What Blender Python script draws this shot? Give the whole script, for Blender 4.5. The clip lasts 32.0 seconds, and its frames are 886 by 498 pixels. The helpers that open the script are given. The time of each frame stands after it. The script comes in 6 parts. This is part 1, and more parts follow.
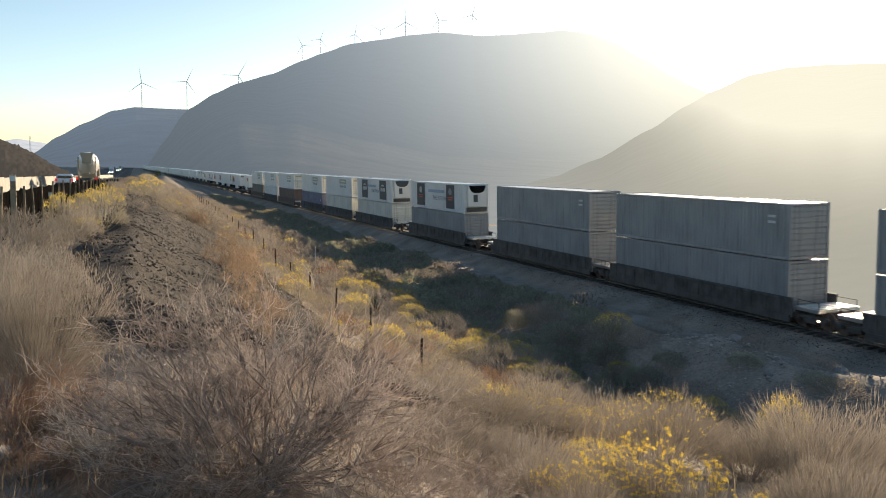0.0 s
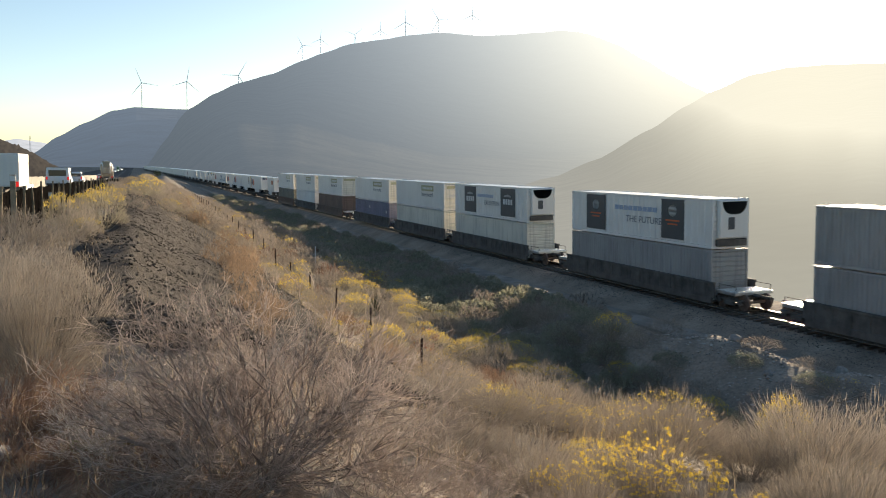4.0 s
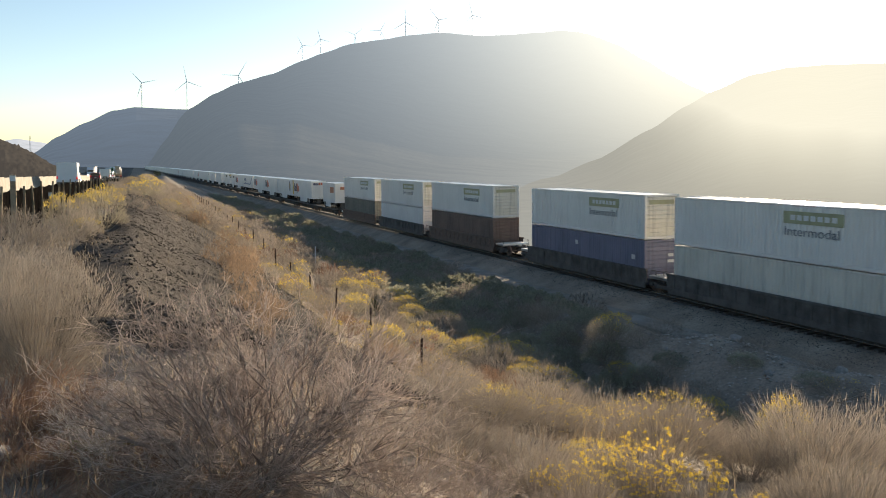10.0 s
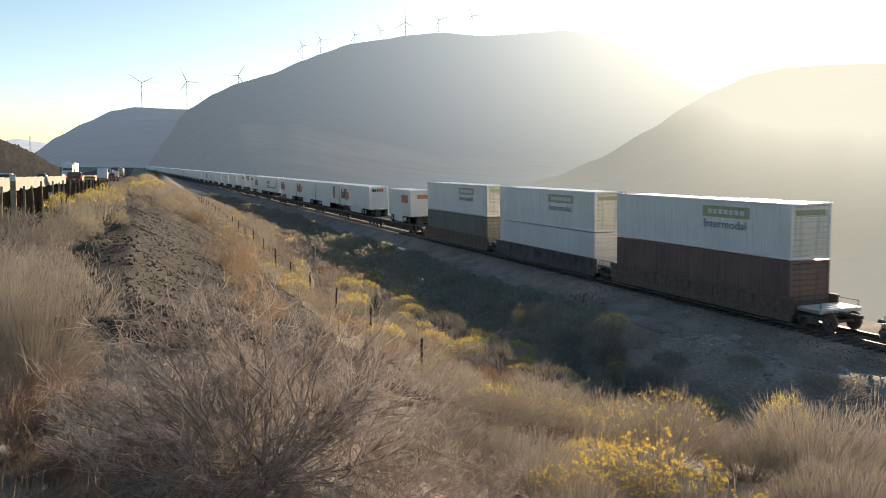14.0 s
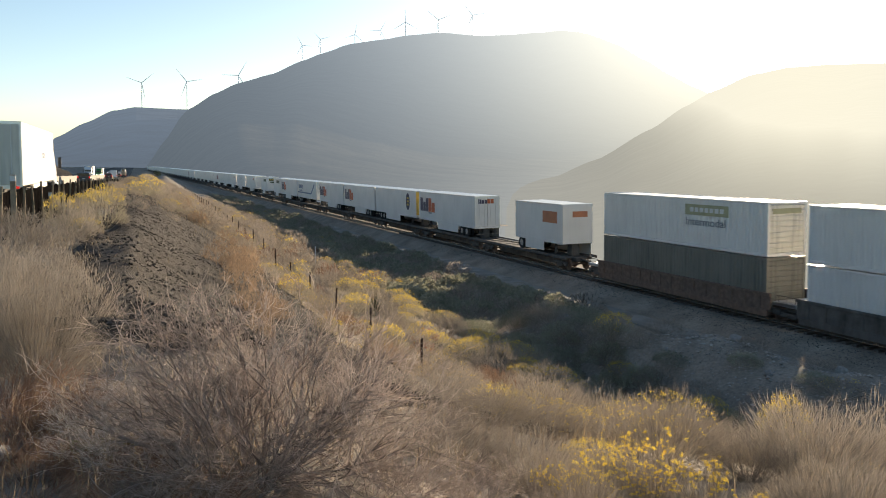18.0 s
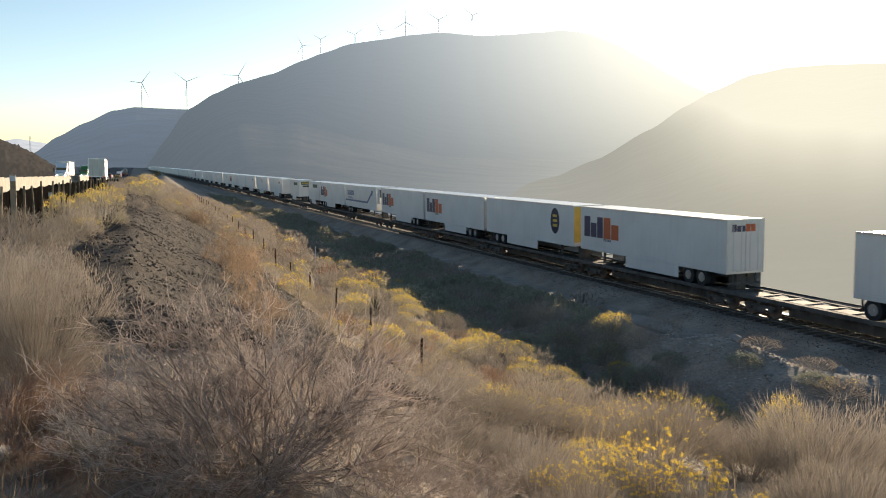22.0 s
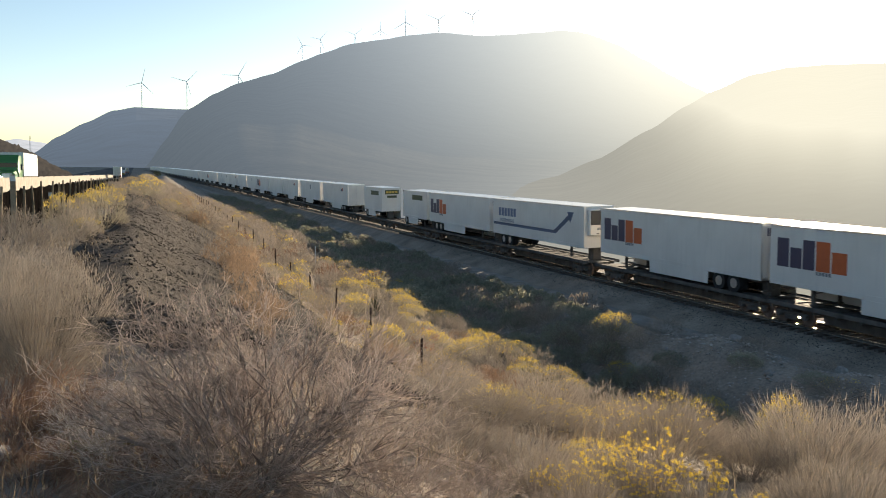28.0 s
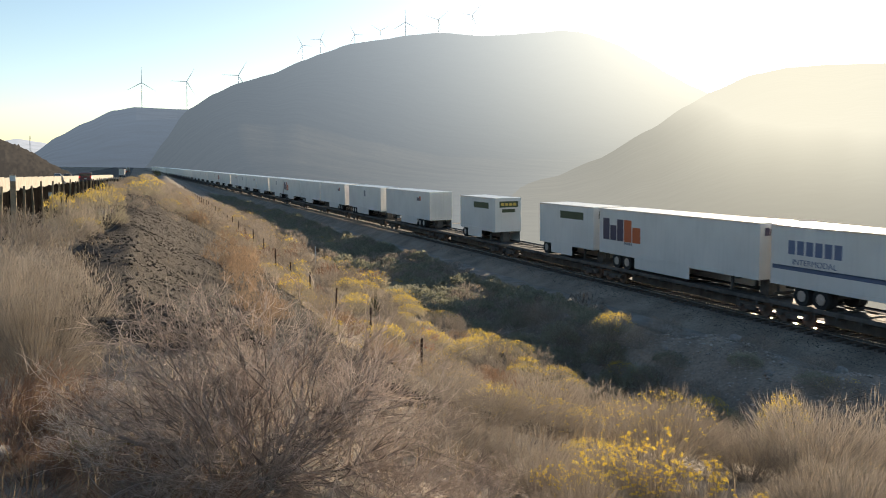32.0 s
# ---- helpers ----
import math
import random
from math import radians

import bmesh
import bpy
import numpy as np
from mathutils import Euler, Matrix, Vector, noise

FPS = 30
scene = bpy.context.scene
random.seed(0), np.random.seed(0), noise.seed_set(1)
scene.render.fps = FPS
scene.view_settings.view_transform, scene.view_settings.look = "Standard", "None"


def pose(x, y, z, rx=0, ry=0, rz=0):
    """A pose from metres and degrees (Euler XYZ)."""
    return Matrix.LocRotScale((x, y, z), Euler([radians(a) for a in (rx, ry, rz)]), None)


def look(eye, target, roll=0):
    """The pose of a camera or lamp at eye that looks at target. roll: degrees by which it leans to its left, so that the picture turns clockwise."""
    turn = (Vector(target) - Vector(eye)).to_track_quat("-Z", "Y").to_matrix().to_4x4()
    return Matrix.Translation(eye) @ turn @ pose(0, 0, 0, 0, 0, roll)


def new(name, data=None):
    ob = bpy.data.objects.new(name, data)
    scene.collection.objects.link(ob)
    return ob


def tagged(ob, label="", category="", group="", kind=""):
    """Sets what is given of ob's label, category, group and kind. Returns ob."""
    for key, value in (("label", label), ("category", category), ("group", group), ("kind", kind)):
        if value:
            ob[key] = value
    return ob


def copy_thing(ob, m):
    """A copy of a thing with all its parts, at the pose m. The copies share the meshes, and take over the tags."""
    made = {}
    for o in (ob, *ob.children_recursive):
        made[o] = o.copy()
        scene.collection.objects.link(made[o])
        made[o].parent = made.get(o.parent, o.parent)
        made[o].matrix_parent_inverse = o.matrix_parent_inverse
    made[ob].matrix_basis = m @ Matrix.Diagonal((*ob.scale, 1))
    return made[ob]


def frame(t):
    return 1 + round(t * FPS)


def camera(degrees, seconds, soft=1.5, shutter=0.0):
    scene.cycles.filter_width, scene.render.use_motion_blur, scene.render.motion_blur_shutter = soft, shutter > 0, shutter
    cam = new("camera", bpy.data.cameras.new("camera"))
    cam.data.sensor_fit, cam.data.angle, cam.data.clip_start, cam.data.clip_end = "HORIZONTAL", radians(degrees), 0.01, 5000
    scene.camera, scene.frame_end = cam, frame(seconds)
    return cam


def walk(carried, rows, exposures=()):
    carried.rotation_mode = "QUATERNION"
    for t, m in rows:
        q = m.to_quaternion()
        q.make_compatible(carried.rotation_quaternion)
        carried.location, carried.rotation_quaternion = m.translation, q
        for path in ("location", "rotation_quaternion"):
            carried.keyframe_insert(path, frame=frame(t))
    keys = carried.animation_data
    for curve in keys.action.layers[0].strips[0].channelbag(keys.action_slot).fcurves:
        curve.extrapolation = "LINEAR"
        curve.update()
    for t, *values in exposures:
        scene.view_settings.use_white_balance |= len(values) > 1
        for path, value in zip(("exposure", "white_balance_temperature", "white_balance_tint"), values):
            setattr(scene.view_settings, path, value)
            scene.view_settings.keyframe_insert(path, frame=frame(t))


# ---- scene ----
# World: x across the valley, y along the railway, z up, 0 at the top of the rail.
EYE = Vector((0.0, 0.0, 7.695))
YAW, PITCH = 0.3629, 0.0943
AIM = Vector((math.sin(YAW) * math.cos(PITCH), math.cos(YAW) * math.cos(PITCH), -math.sin(PITCH)))
cam = camera(54.5, 32.0, soft=0.95, shutter=0.4)
CAM_POSE = look(EYE, EYE + AIM * 10, 0.744)
walk(cam, [(0, CAM_POSE), (32, CAM_POSE)], exposures=[(0, 1.4, 7600, 11), (32, 1.4, 7600, 11)])

# ---- light: a low sun over the ridge, beyond the train ----
SUN_AZ, SUN_EL = radians(43.7), radians(8.7)
SUN_WAY = Vector((math.sin(SUN_AZ) * math.cos(SUN_EL), math.cos(SUN_AZ) * math.cos(SUN_EL), math.sin(SUN_EL)))
sun = new("sun", bpy.data.lights.new("sun", "SUN"))
sun.data.energy, sun.data.angle, sun.data.color = 3.5, radians(0.6), (1.0, 0.88, 0.72)
sun.matrix_world = look(SUN_WAY * 500, (0, 0, 0))

world = bpy.data.worlds.new("world")
scene.world = world
world.use_nodes = True
wn, wl = world.node_tree.nodes, world.node_tree.links
sky = wn.new("ShaderNodeTexSky")
sky.sky_type, sky.sun_disc = "NISHITA", False
sky.sun_elevation, sky.sun_rotation = SUN_EL, SUN_AZ
sky.altitude, sky.air_density, sky.dust_density, sky.ozone_density = 1300, 0.92, 1.4, 2.2
wl.new(sky.outputs[0], wn["Background"].inputs[0])
wn["Background"].inputs[1].default_value = 0.087

# ---- materials ----
def mat(name, rgb, rough=0.8, metal=0.0, vary=0.12, scale=3.0, rgb2=None, bump=0.0, bump_scale=20.0, fine=40.0,
        through_light=0.0, per_object=0.0, streaks=0.0, spec=0.5):
    """A surface with grain at two scales, optional relief, run-down streaks and a difference from piece to piece."""
    m = bpy.data.materials.new(name)
    m.use_nodes = True
    n, l = m.node_tree.nodes, m.node_tree.links
    b = n["Principled BSDF"]
    b.inputs["Roughness"].default_value, b.inputs["Metallic"].default_value = rough, metal
    b.inputs["Specular IOR Level"].default_value = spec
    co = n.new("ShaderNodeTexCoord")
    big = n.new("ShaderNodeTexNoise")
    big.inputs["Scale"].default_value, big.inputs["Detail"].default_value = scale, 5
    l.new(co.outputs["Object"], big.inputs["Vector"])
    small = n.new("ShaderNodeTexNoise")
    small.inputs["Scale"].default_value, small.inputs["Detail"].default_value = fine, 3
    l.new(co.outputs["Object"], small.inputs["Vector"])
    two = rgb2 or tuple(c * (1 - 2.2 * vary) for c in rgb)
    mix = n.new("ShaderNodeMix")
    mix.data_type = "RGBA"
    mix.inputs[6].default_value, mix.inputs[7].default_value = (*two, 1), (*rgb, 1)
    ramp = n.new("ShaderNodeMapRange")
    ramp.inputs[1].default_value, ramp.inputs[2].default_value = 0.32, 0.66
    l.new(big.outputs[0], ramp.inputs[0])
    l.new(ramp.outputs[0], mix.inputs[0])
    hsv = n.new("ShaderNodeHueSaturation")
    l.new(mix.outputs[2], hsv.inputs["Color"])
    val = n.new("ShaderNodeMapRange")
    val.inputs[1].default_value, val.inputs[2].default_value = 0.25, 0.75
    val.inputs[3].default_value, val.inputs[4].default_value = 1 - vary, 1 + vary
    l.new(small.outputs[0], val.inputs[0])
    last = val.outputs[0]
    if per_object:
        info = n.new("ShaderNodeObjectInfo")
        geo = n.new("ShaderNodeNewGeometry")
        add = n.new("ShaderNodeMath")
        add.operation = "ADD"
        l.new(info.outputs["Random"], add.inputs[0])
        l.new(geo.outputs["Random Per Island"], add.inputs[1])
        r = n.new("ShaderNodeMapRange")
        r.inputs[1].default_value, r.inputs[2].default_value = 0, 2
        r.inputs[3].default_value, r.inputs[4].default_value = 1 - per_object, 1 + per_object
        l.new(add.outputs[0], r.inputs[0])
        mul = n.new("ShaderNodeMath")
        mul.operation = "MULTIPLY"
        l.new(last, mul.inputs[0])
        l.new(r.outputs[0], mul.inputs[1])
        last = mul.outputs[0]
    if streaks:
        st = n.new("ShaderNodeTexNoise")
        st.inputs["Scale"].default_value, st.inputs["Detail"].default_value = 1.0, 6
        mp = n.new("ShaderNodeMapping")
        mp.inputs["Scale"].default_value = (4.0, 4.0, 0.35)
        l.new(co.outputs["Object"], mp.inputs["Vector"])
        l.new(mp.outputs[0], st.inputs["Vector"])
        r = n.new("ShaderNodeMapRange")
        r.inputs[1].default_value, r.inputs[2].default_value = 0.5, 0.75
        r.inputs[3].default_value, r.inputs[4].default_value = 1.0, 1.0 - streaks
        l.new(st.outputs[0], r.inputs[0])
        mul = n.new("ShaderNodeMath")
        mul.operation = "MULTIPLY"
        l.new(last, mul.inputs[0])
        l.new(r.outputs[0], mul.inputs[1])
        last = mul.outputs[0]
    l.new(last, hsv.inputs["Value"])
    l.new(hsv.outputs[0], b.inputs["Base Color"])
    if bump:
        bt = n.new("ShaderNodeTexNoise")
        bt.inputs["Scale"].default_value, bt.inputs["Detail"].default_value = bump_scale, 5
        l.new(co.outputs["Object"], bt.inputs["Vector"])
        bm = n.new("ShaderNodeBump")
        bm.inputs["Strength"].default_value, bm.inputs["Distance"].default_value = min(1, bump), 0.05
        l.new(bt.outputs[0], bm.inputs["Height"])
        l.new(bm.outputs[0], b.inputs["Normal"])
    if through_light:
        tr = n.new("ShaderNodeBsdfTranslucent")
        l.new(hsv.outputs[0], tr.inputs["Color"])
        ms = n.new("ShaderNodeMixShader")
        ms.inputs[0].default_value = through_light
        l.new(b.outputs[0], ms.inputs[1])
        l.new(tr.outputs[0], ms.inputs[2])
        l.new(ms.outputs[0], n["Material Output"].inputs["Surface"])
    return m


WHITE = mat("white_paint", (0.77, 0.74, 0.69), 0.45, vary=0.05, scale=0.4, rgb2=(0.69, 0.66, 0.61), streaks=0.07)
CREAM = mat("cream_paint", (0.72, 0.68, 0.58), 0.5, vary=0.06, scale=0.5, streaks=0.3)
GREY_BOX = mat("grey_container_paint", (0.36, 0.35, 0.335), 0.5, vary=0.08, scale=0.5, streaks=0.3)
BLUE_BOX = mat("indigo_container_paint", (0.20, 0.20, 0.27), 0.5, vary=0.08, scale=0.5, streaks=0.3)
BROWN_BOX = mat("red_brown_container_paint", (0.21, 0.135, 0.105), 0.55, vary=0.1, scale=0.5, streaks=0.35)
GREEN_BOX = mat("dark_olive_container_paint", (0.21, 0.20, 0.165), 0.55, vary=0.1, scale=0.5, streaks=0.35)
ROOF = mat("bare_aluminium_roof", (0.72, 0.72, 0.70), 0.28, metal=0.7, vary=0.06, scale=1.0)
STEEL = mat("dark_car_steel", (0.15, 0.135, 0.12), 0.8, vary=0.2, scale=1.5, streaks=0.3, spec=0.2)
RUST = mat("rusty_steel", (0.20, 0.13, 0.095), 0.75, vary=0.2, scale=4)
RAILSTEEL = mat("rail_steel", (0.32, 0.30, 0.28), 0.25, metal=0.9, vary=0.1, scale=2)
DECK = mat("worn_deck_steel", (0.13, 0.12, 0.11), 0.9, vary=0.15, scale=2, spec=0.15)
ALU = mat("bright_aluminium", (0.75, 0.75, 0.74), 0.3, metal=0.9, vary=0.06, scale=2)
RUBBER = mat("tyre_rubber", (0.022, 0.022, 0.022), 0.85, vary=0.15, scale=8)
DARKPANEL = mat("dark_slate_panel", (0.07, 0.075, 0.08), 0.5, vary=0.08, scale=1)
OLIVE_SIGN = mat("olive_yellow_sign", (0.38, 0.37, 0.22), 0.5, vary=0.08, scale=2)
GREYINK = mat("grey_lettering", (0.20, 0.21, 0.22), 0.5, vary=0.05)
PALEINK = mat("pale_lettering", (0.66, 0.66, 0.64), 0.5, vary=0.05)
PURPLE = mat("dark_purple_print", (0.075, 0.06, 0.10), 0.45, vary=0.05)
ORANGE = mat("red_orange_print", (0.62, 0.13, 0.04), 0.45, vary=0.05)
BLUEINK = mat("slate_blue_print", (0.13, 0.17, 0.27), 0.45, vary=0.05)
PALEBLUE = mat("faded_blue_print", (0.36, 0.43, 0.55), 0.5, vary=0.06)
YELLOWP = mat("yellow_paint", (0.75, 0.50, 0.10), 0.5, vary=0.08, scale=1)
BLACKP = mat("black_plastic", (0.03, 0.03, 0.032), 0.5, vary=0.1)
BALLAST = mat("ballast_stone", (0.23, 0.205, 0.18), 0.9, vary=0.3, scale=2, fine=18, bump=0.8, bump_scale=14, spec=0.1)
GLASS = mat("dark_glass", (0.02, 0.025, 0.03), 0.08, vary=0.02)

# ---- mesh helpers ----
def mesh_of(name, bm, material):
    me = bpy.data.meshes.new(name)
    bm.to_mesh(me)
    bm.free()
    me.materials.append(material)
    return me


def part(name, bm, material, parent, label=""):
    """One mesh object under a thing or a part."""
    ob = new(name, bm if isinstance(bm, bpy.types.Mesh) else mesh_of(name, bm, material))
    ob.parent = parent
    if label:
        tagged(ob, label)
    return ob


def thing(name, m, label, category, group="", kind=""):
    e = new(name)
    e.empty_display_size = 0.2
    e.matrix_basis = m
    return tagged(e, label, category, group, kind)


def box(bm, x0, x1, y0, y1, z0, z1, bevel=0.0):
    v = [bm.verts.new((x, y, z)) for x in (x0, x1) for y in (y0, y1) for z in (z0, z1)]
    f = [bm.faces.new([v[i] for i in q]) for q in ((0, 1, 3, 2), (4, 6, 7, 5), (0, 4, 5, 1), (2, 3, 7, 6), (0, 2, 6, 4), (1, 5, 7, 3))]
    if bevel:
        es = list({e for q in f for e in q.edges})
        bmesh.ops.bevel(bm, geom=es, offset=bevel, segments=1, affect="EDGES")
    return bm


def boxm(x0, x1, y0, y1, z0, z1, bevel=0.0):
    return box(bmesh.new(), x0, x1, y0, y1, z0, z1, bevel)


def rod(bm, a, b, r0, r1=None, sides=6):
    """A tapered rod from a to b, with closed ends."""
    a, b = Vector(a), Vector(b)
    r1 = r0 if r1 is None else r1
    q = (b - a).to_track_quat("Z", "Y")
    rings = []
    for p, r in ((a, r0), (b, r1)):
        rings.append([bm.verts.new(p + q @ Vector((r * math.cos(6.28319 * i / sides), r * math.sin(6.28319 * i / sides), 0))) for i in range(sides)])
    for i in range(sides):
        bm.faces.new((rings[0][i], rings[0][(i + 1) % sides], rings[1][(i + 1) % sides], rings[1][i]))
    bm.faces.new(rings[0][::-1])
    bm.faces.new(rings[1])
    return bm


def disc_x(bm, x0, x1, y, z, r, sides=20, bevel=0.0):
    """A wheel-like drum whose axle lies along x."""
    return rod(bm, (x0, y, z), (x1, y, z), r, r, sides)


def text_mesh(body, size, depth=0.004, wide=1.0):
    cu = bpy.data.curves.new("lettering", "FONT")
    cu.body, cu.size, cu.extrude = body, size, depth
    ob = bpy.data.objects.new("lettering", cu)
    me = bpy.data.meshes.new_from_object(ob)
    bpy.data.objects.remove(ob)
    bm = bmesh.new()
    bm.from_mesh(me)
    bpy.data.meshes.remove(me)
    bmesh.ops.scale(bm, vec=(wide, 1, 1), verts=bm.verts)
    return bm


def on_left(bm, x, y, z):
    """Turns flat lettering (x right, y up) to stand on the side that faces the camera, reading away from the front."""
    # the viewer faces +x: right of the picture is -y
    m = Matrix(((0, 0, -1, x), (-1, 0, 0, y), (0, 1, 0, z), (0, 0, 0, 1)))
    bmesh.ops.transform(bm, matrix=m, verts=bm.verts)
    return bm

# ---- the lie of the land ----
BANK_TURN, ROAD_TURN = 0.0365, 0.02
ROAD_Z = 5.45


def road_z(y):
    """The highway falls gently along the valley."""
    return ROAD_Z - 0.0115 * min(380, max(0, y - 62))


def smooth(a, b, x):
    t = min(1.0, max(0.0, (x - a) / (b - a)))
    return t * t * (3 - 2 * t)


def profile(x, rows):
    """Height along a cross-section, its corners worn round."""
    def at(v):
        for (x0, z0), (x1, z1) in zip(rows, rows[1:]):
            if v <= x1:
                return z0 + (z1 - z0) * max(0.0, v - x0) / (x1 - x0)
        return rows[-1][1]
    return 0.25 * at(x - 0.7) + 0.5 * at(x) + 0.25 * at(x + 0.7)


BANK = [(-60, 5.2), (-5.0, 5.25), (-3.5, 6.0), (-1.8, 6.2), (-0.5, 6.15), (2.7, 4.3), (6.2, 2.2), (9.5, 1.35), (12.2, 0.75), (14.2, -0.5), (16, -1.1), (22, -1.35), (40, -1.3), (4000, -1.3)]


EDGE = [(-40, 7.4, 4.8), (3, 7.4, 4.75), (6, 7.2, 4.55), (8, 7.0, 4.15), (10.6, 6.9, 3.4), (15.6, 8.1, 2.7), (20, 8.6, 2.1), (26, 8.8, 1.6)]


def lerp(v, rows, k):
    for a, b in zip(rows, rows[1:]):
        if v <= b[0]:
            return a[k] + (b[k] - a[k]) * (v - a[0]) / (b[0] - a[0])
    return rows[-1][k]


def land(x, y):
    """Height of the ground: highway bank on one side, the valley floor, the railway bank."""
    u = x - BANK_TURN * y
    z = profile(u, BANK)
    if y < 26:
        # the shoulder of the bank stands wider beside the camera
        near = smooth(25, 15, y)
        xe, ze = lerp(y, EDGE, 1), lerp(y, EDGE, 2)
        c = 0.9 - 1.2 * smooth(6, 12, y) + BANK_TURN * y
        z2 = profile(x, [(-60, 5.2), (-4, 5.3), (-2.6, 6.0), (-1.8, 6.2), (c, 6.05)]) if x < c else profile(x, [(c, 6.05), ((c + xe) * 0.5, (6.05 + ze) * 0.5), (xe, ze), (xe + 3, ze - 1.0), (xe + 5.2, ze - 2.2), (xe + 7.5, -1.1), (60, -1.2)])
        if c <= x < xe:
            z2 = 6.05 + (ze - 6.05) * ((x - c) / (xe - c)) ** 0.72
        z = z * (1 - near) + z2 * near
    r = x - ROAD_TURN * y
    cut = smooth(-2.4, -3.1, r)
    z = z * (1 - cut) + min(z, road_z(y) - 0.2) * cut
    # the bank top falls with the highway
    z -= (ROAD_Z - road_z(y)) * smooth(6.0, 0.5, u) * (1 - cut)
    # railway bank and the track road before it
    d = 33.12 - x
    if y < 1200:
        w = smooth(9.0, 6.0, d) if d > 0 else smooth(-14.0, -8.0, d)
        z = z * (1 - w) + (-0.95) * w
        top = smooth(3.9, 2.0, abs(d))
        z = max(z, -0.95 + 0.62 * top) if top > 0 else z
    # spoil bank and gully beside the track
    ridge = 18.7 + 0.22 * max(0.0, 30 - y)
    m = math.exp(-abs((x - ridge) / (3.0 + (1.1 * smooth(26, 20, y) if x < ridge else 0.0))) ** 2.4) * smooth(41, 33, y) * smooth(-10, 6, y)
    z += (2.1 + 0.7 * smooth(32, 25, y) - 0.35 * smooth(23, 12, y) + 0.25 * noise.noise((x * 0.2, y * 0.3, 9.0))) * m
    g = math.exp(-((x - 14.9) / 2.0) ** 2) * smooth(48, 36, y) * smooth(4, 14, y)
    z -= 0.35 * g
    close = smooth(140, 40, math.hypot(x, y))
    if abs(d) > 3.5 and r > -2.9:
        z += close * (0.20 * noise.noise((x * 0.35, y * 0.35, 0.3)) + 0.10 * noise.noise((x * 1.1, y * 1.1, 4.0)))
        z += 0.5 * (1 - close) * noise.noise((x * 0.02, y * 0.02, 2.0)) * smooth(3, 12, abs(d)) * (1 if u > 3 else 0)
    return z


def spaced(lo, hi, start, step, grow):
    """Coordinates that spread out from start in both directions."""
    out = [start]
    for sign, end in ((1, hi), (-1, lo)):
        c, s = start, step
        while (c < end) if sign > 0 else (c > end):
            c += sign * s
            s *= grow(abs(c - start))
            out.append(c)
    return sorted(out)


def ground_mesh():
    xs = spaced(-2600, 3800, 12, 0.5, lambda r: 1.0 if r < 23 else 1.13)
    ys = spaced(-600, 4200, 20, 0.55, lambda r: 1.0 if r < 26 else 1.09)
    verts = [(x, y, land(x, y)) for y in ys for x in xs]
    w = len(xs)
    faces = [(j * w + i, j * w + i + 1, (j + 1) * w + i + 1, (j + 1) * w + i) for j in range(len(ys) - 1) for i in range(w - 1)]
    me = bpy.data.meshes.new("ground")
    me.from_pydata(verts, [], faces)
    for p in me.polygons:
        p.use_smooth = True
    return me


SOIL = mat("dry_sandy_soil", (0.35, 0.295, 0.235), 0.95, vary=0.25, scale=0.5, rgb2=(0.22, 0.185, 0.15), bump=0.9, bump_scale=6, fine=9, spec=0.08)
ground_me = ground_mesh()
ground_me.materials.append(SOIL)
ground = tagged(new("ground", ground_me), "dry sandy valley ground with sloping highway bank", "ground", kind="structure")


def strip(name, u0, u1, z, y0, y1, step, thick, material, along_road=True):
    """A long slab that follows the highway's line or the track's."""
    bm = bmesh.new()
    rows = []
    y = y0
    while y <= y1:
        a = ROAD_TURN * y if along_road else 0.0
        fall = road_z(y) - ROAD_Z if along_road else 0.0
        rows.append([bm.verts.new((u + a, y, h + fall)) for u, h in ((u0, z - thick), (u0, z), (u1, z), (u1, z - thick))])
        y += step
    for r, s in zip(rows, rows[1:]):
        for i in range(3):
            bm.faces.new((r[i], s[i], s[i + 1], r[i + 1]))
    return new(name, mesh_of(name, bm, material))


ASPHALT = mat("worn_asphalt", (0.06, 0.058, 0.055), 0.85, vary=0.15, scale=0.6, bump=0.3, bump_scale=60, spec=0.2)
tagged(strip("road", -34, -3.1, ROAD_Z, -1000, 1600, 20, 0.3, ASPHALT), "grey asphalt highway along the bank top", "road", kind="structure")
TRACKROAD = mat("pale_gravel", (0.36, 0.33, 0.285), 0.95, vary=0.18, scale=0.8, bump=0.6, bump_scale=12, spec=0.1)
tagged(strip("road_gravel", 27.2, 29.1, -0.90, -40, 1200, 15, 0.3, TRACKROAD, False), "pale gravel service track beside the railway", "road", kind="structure")

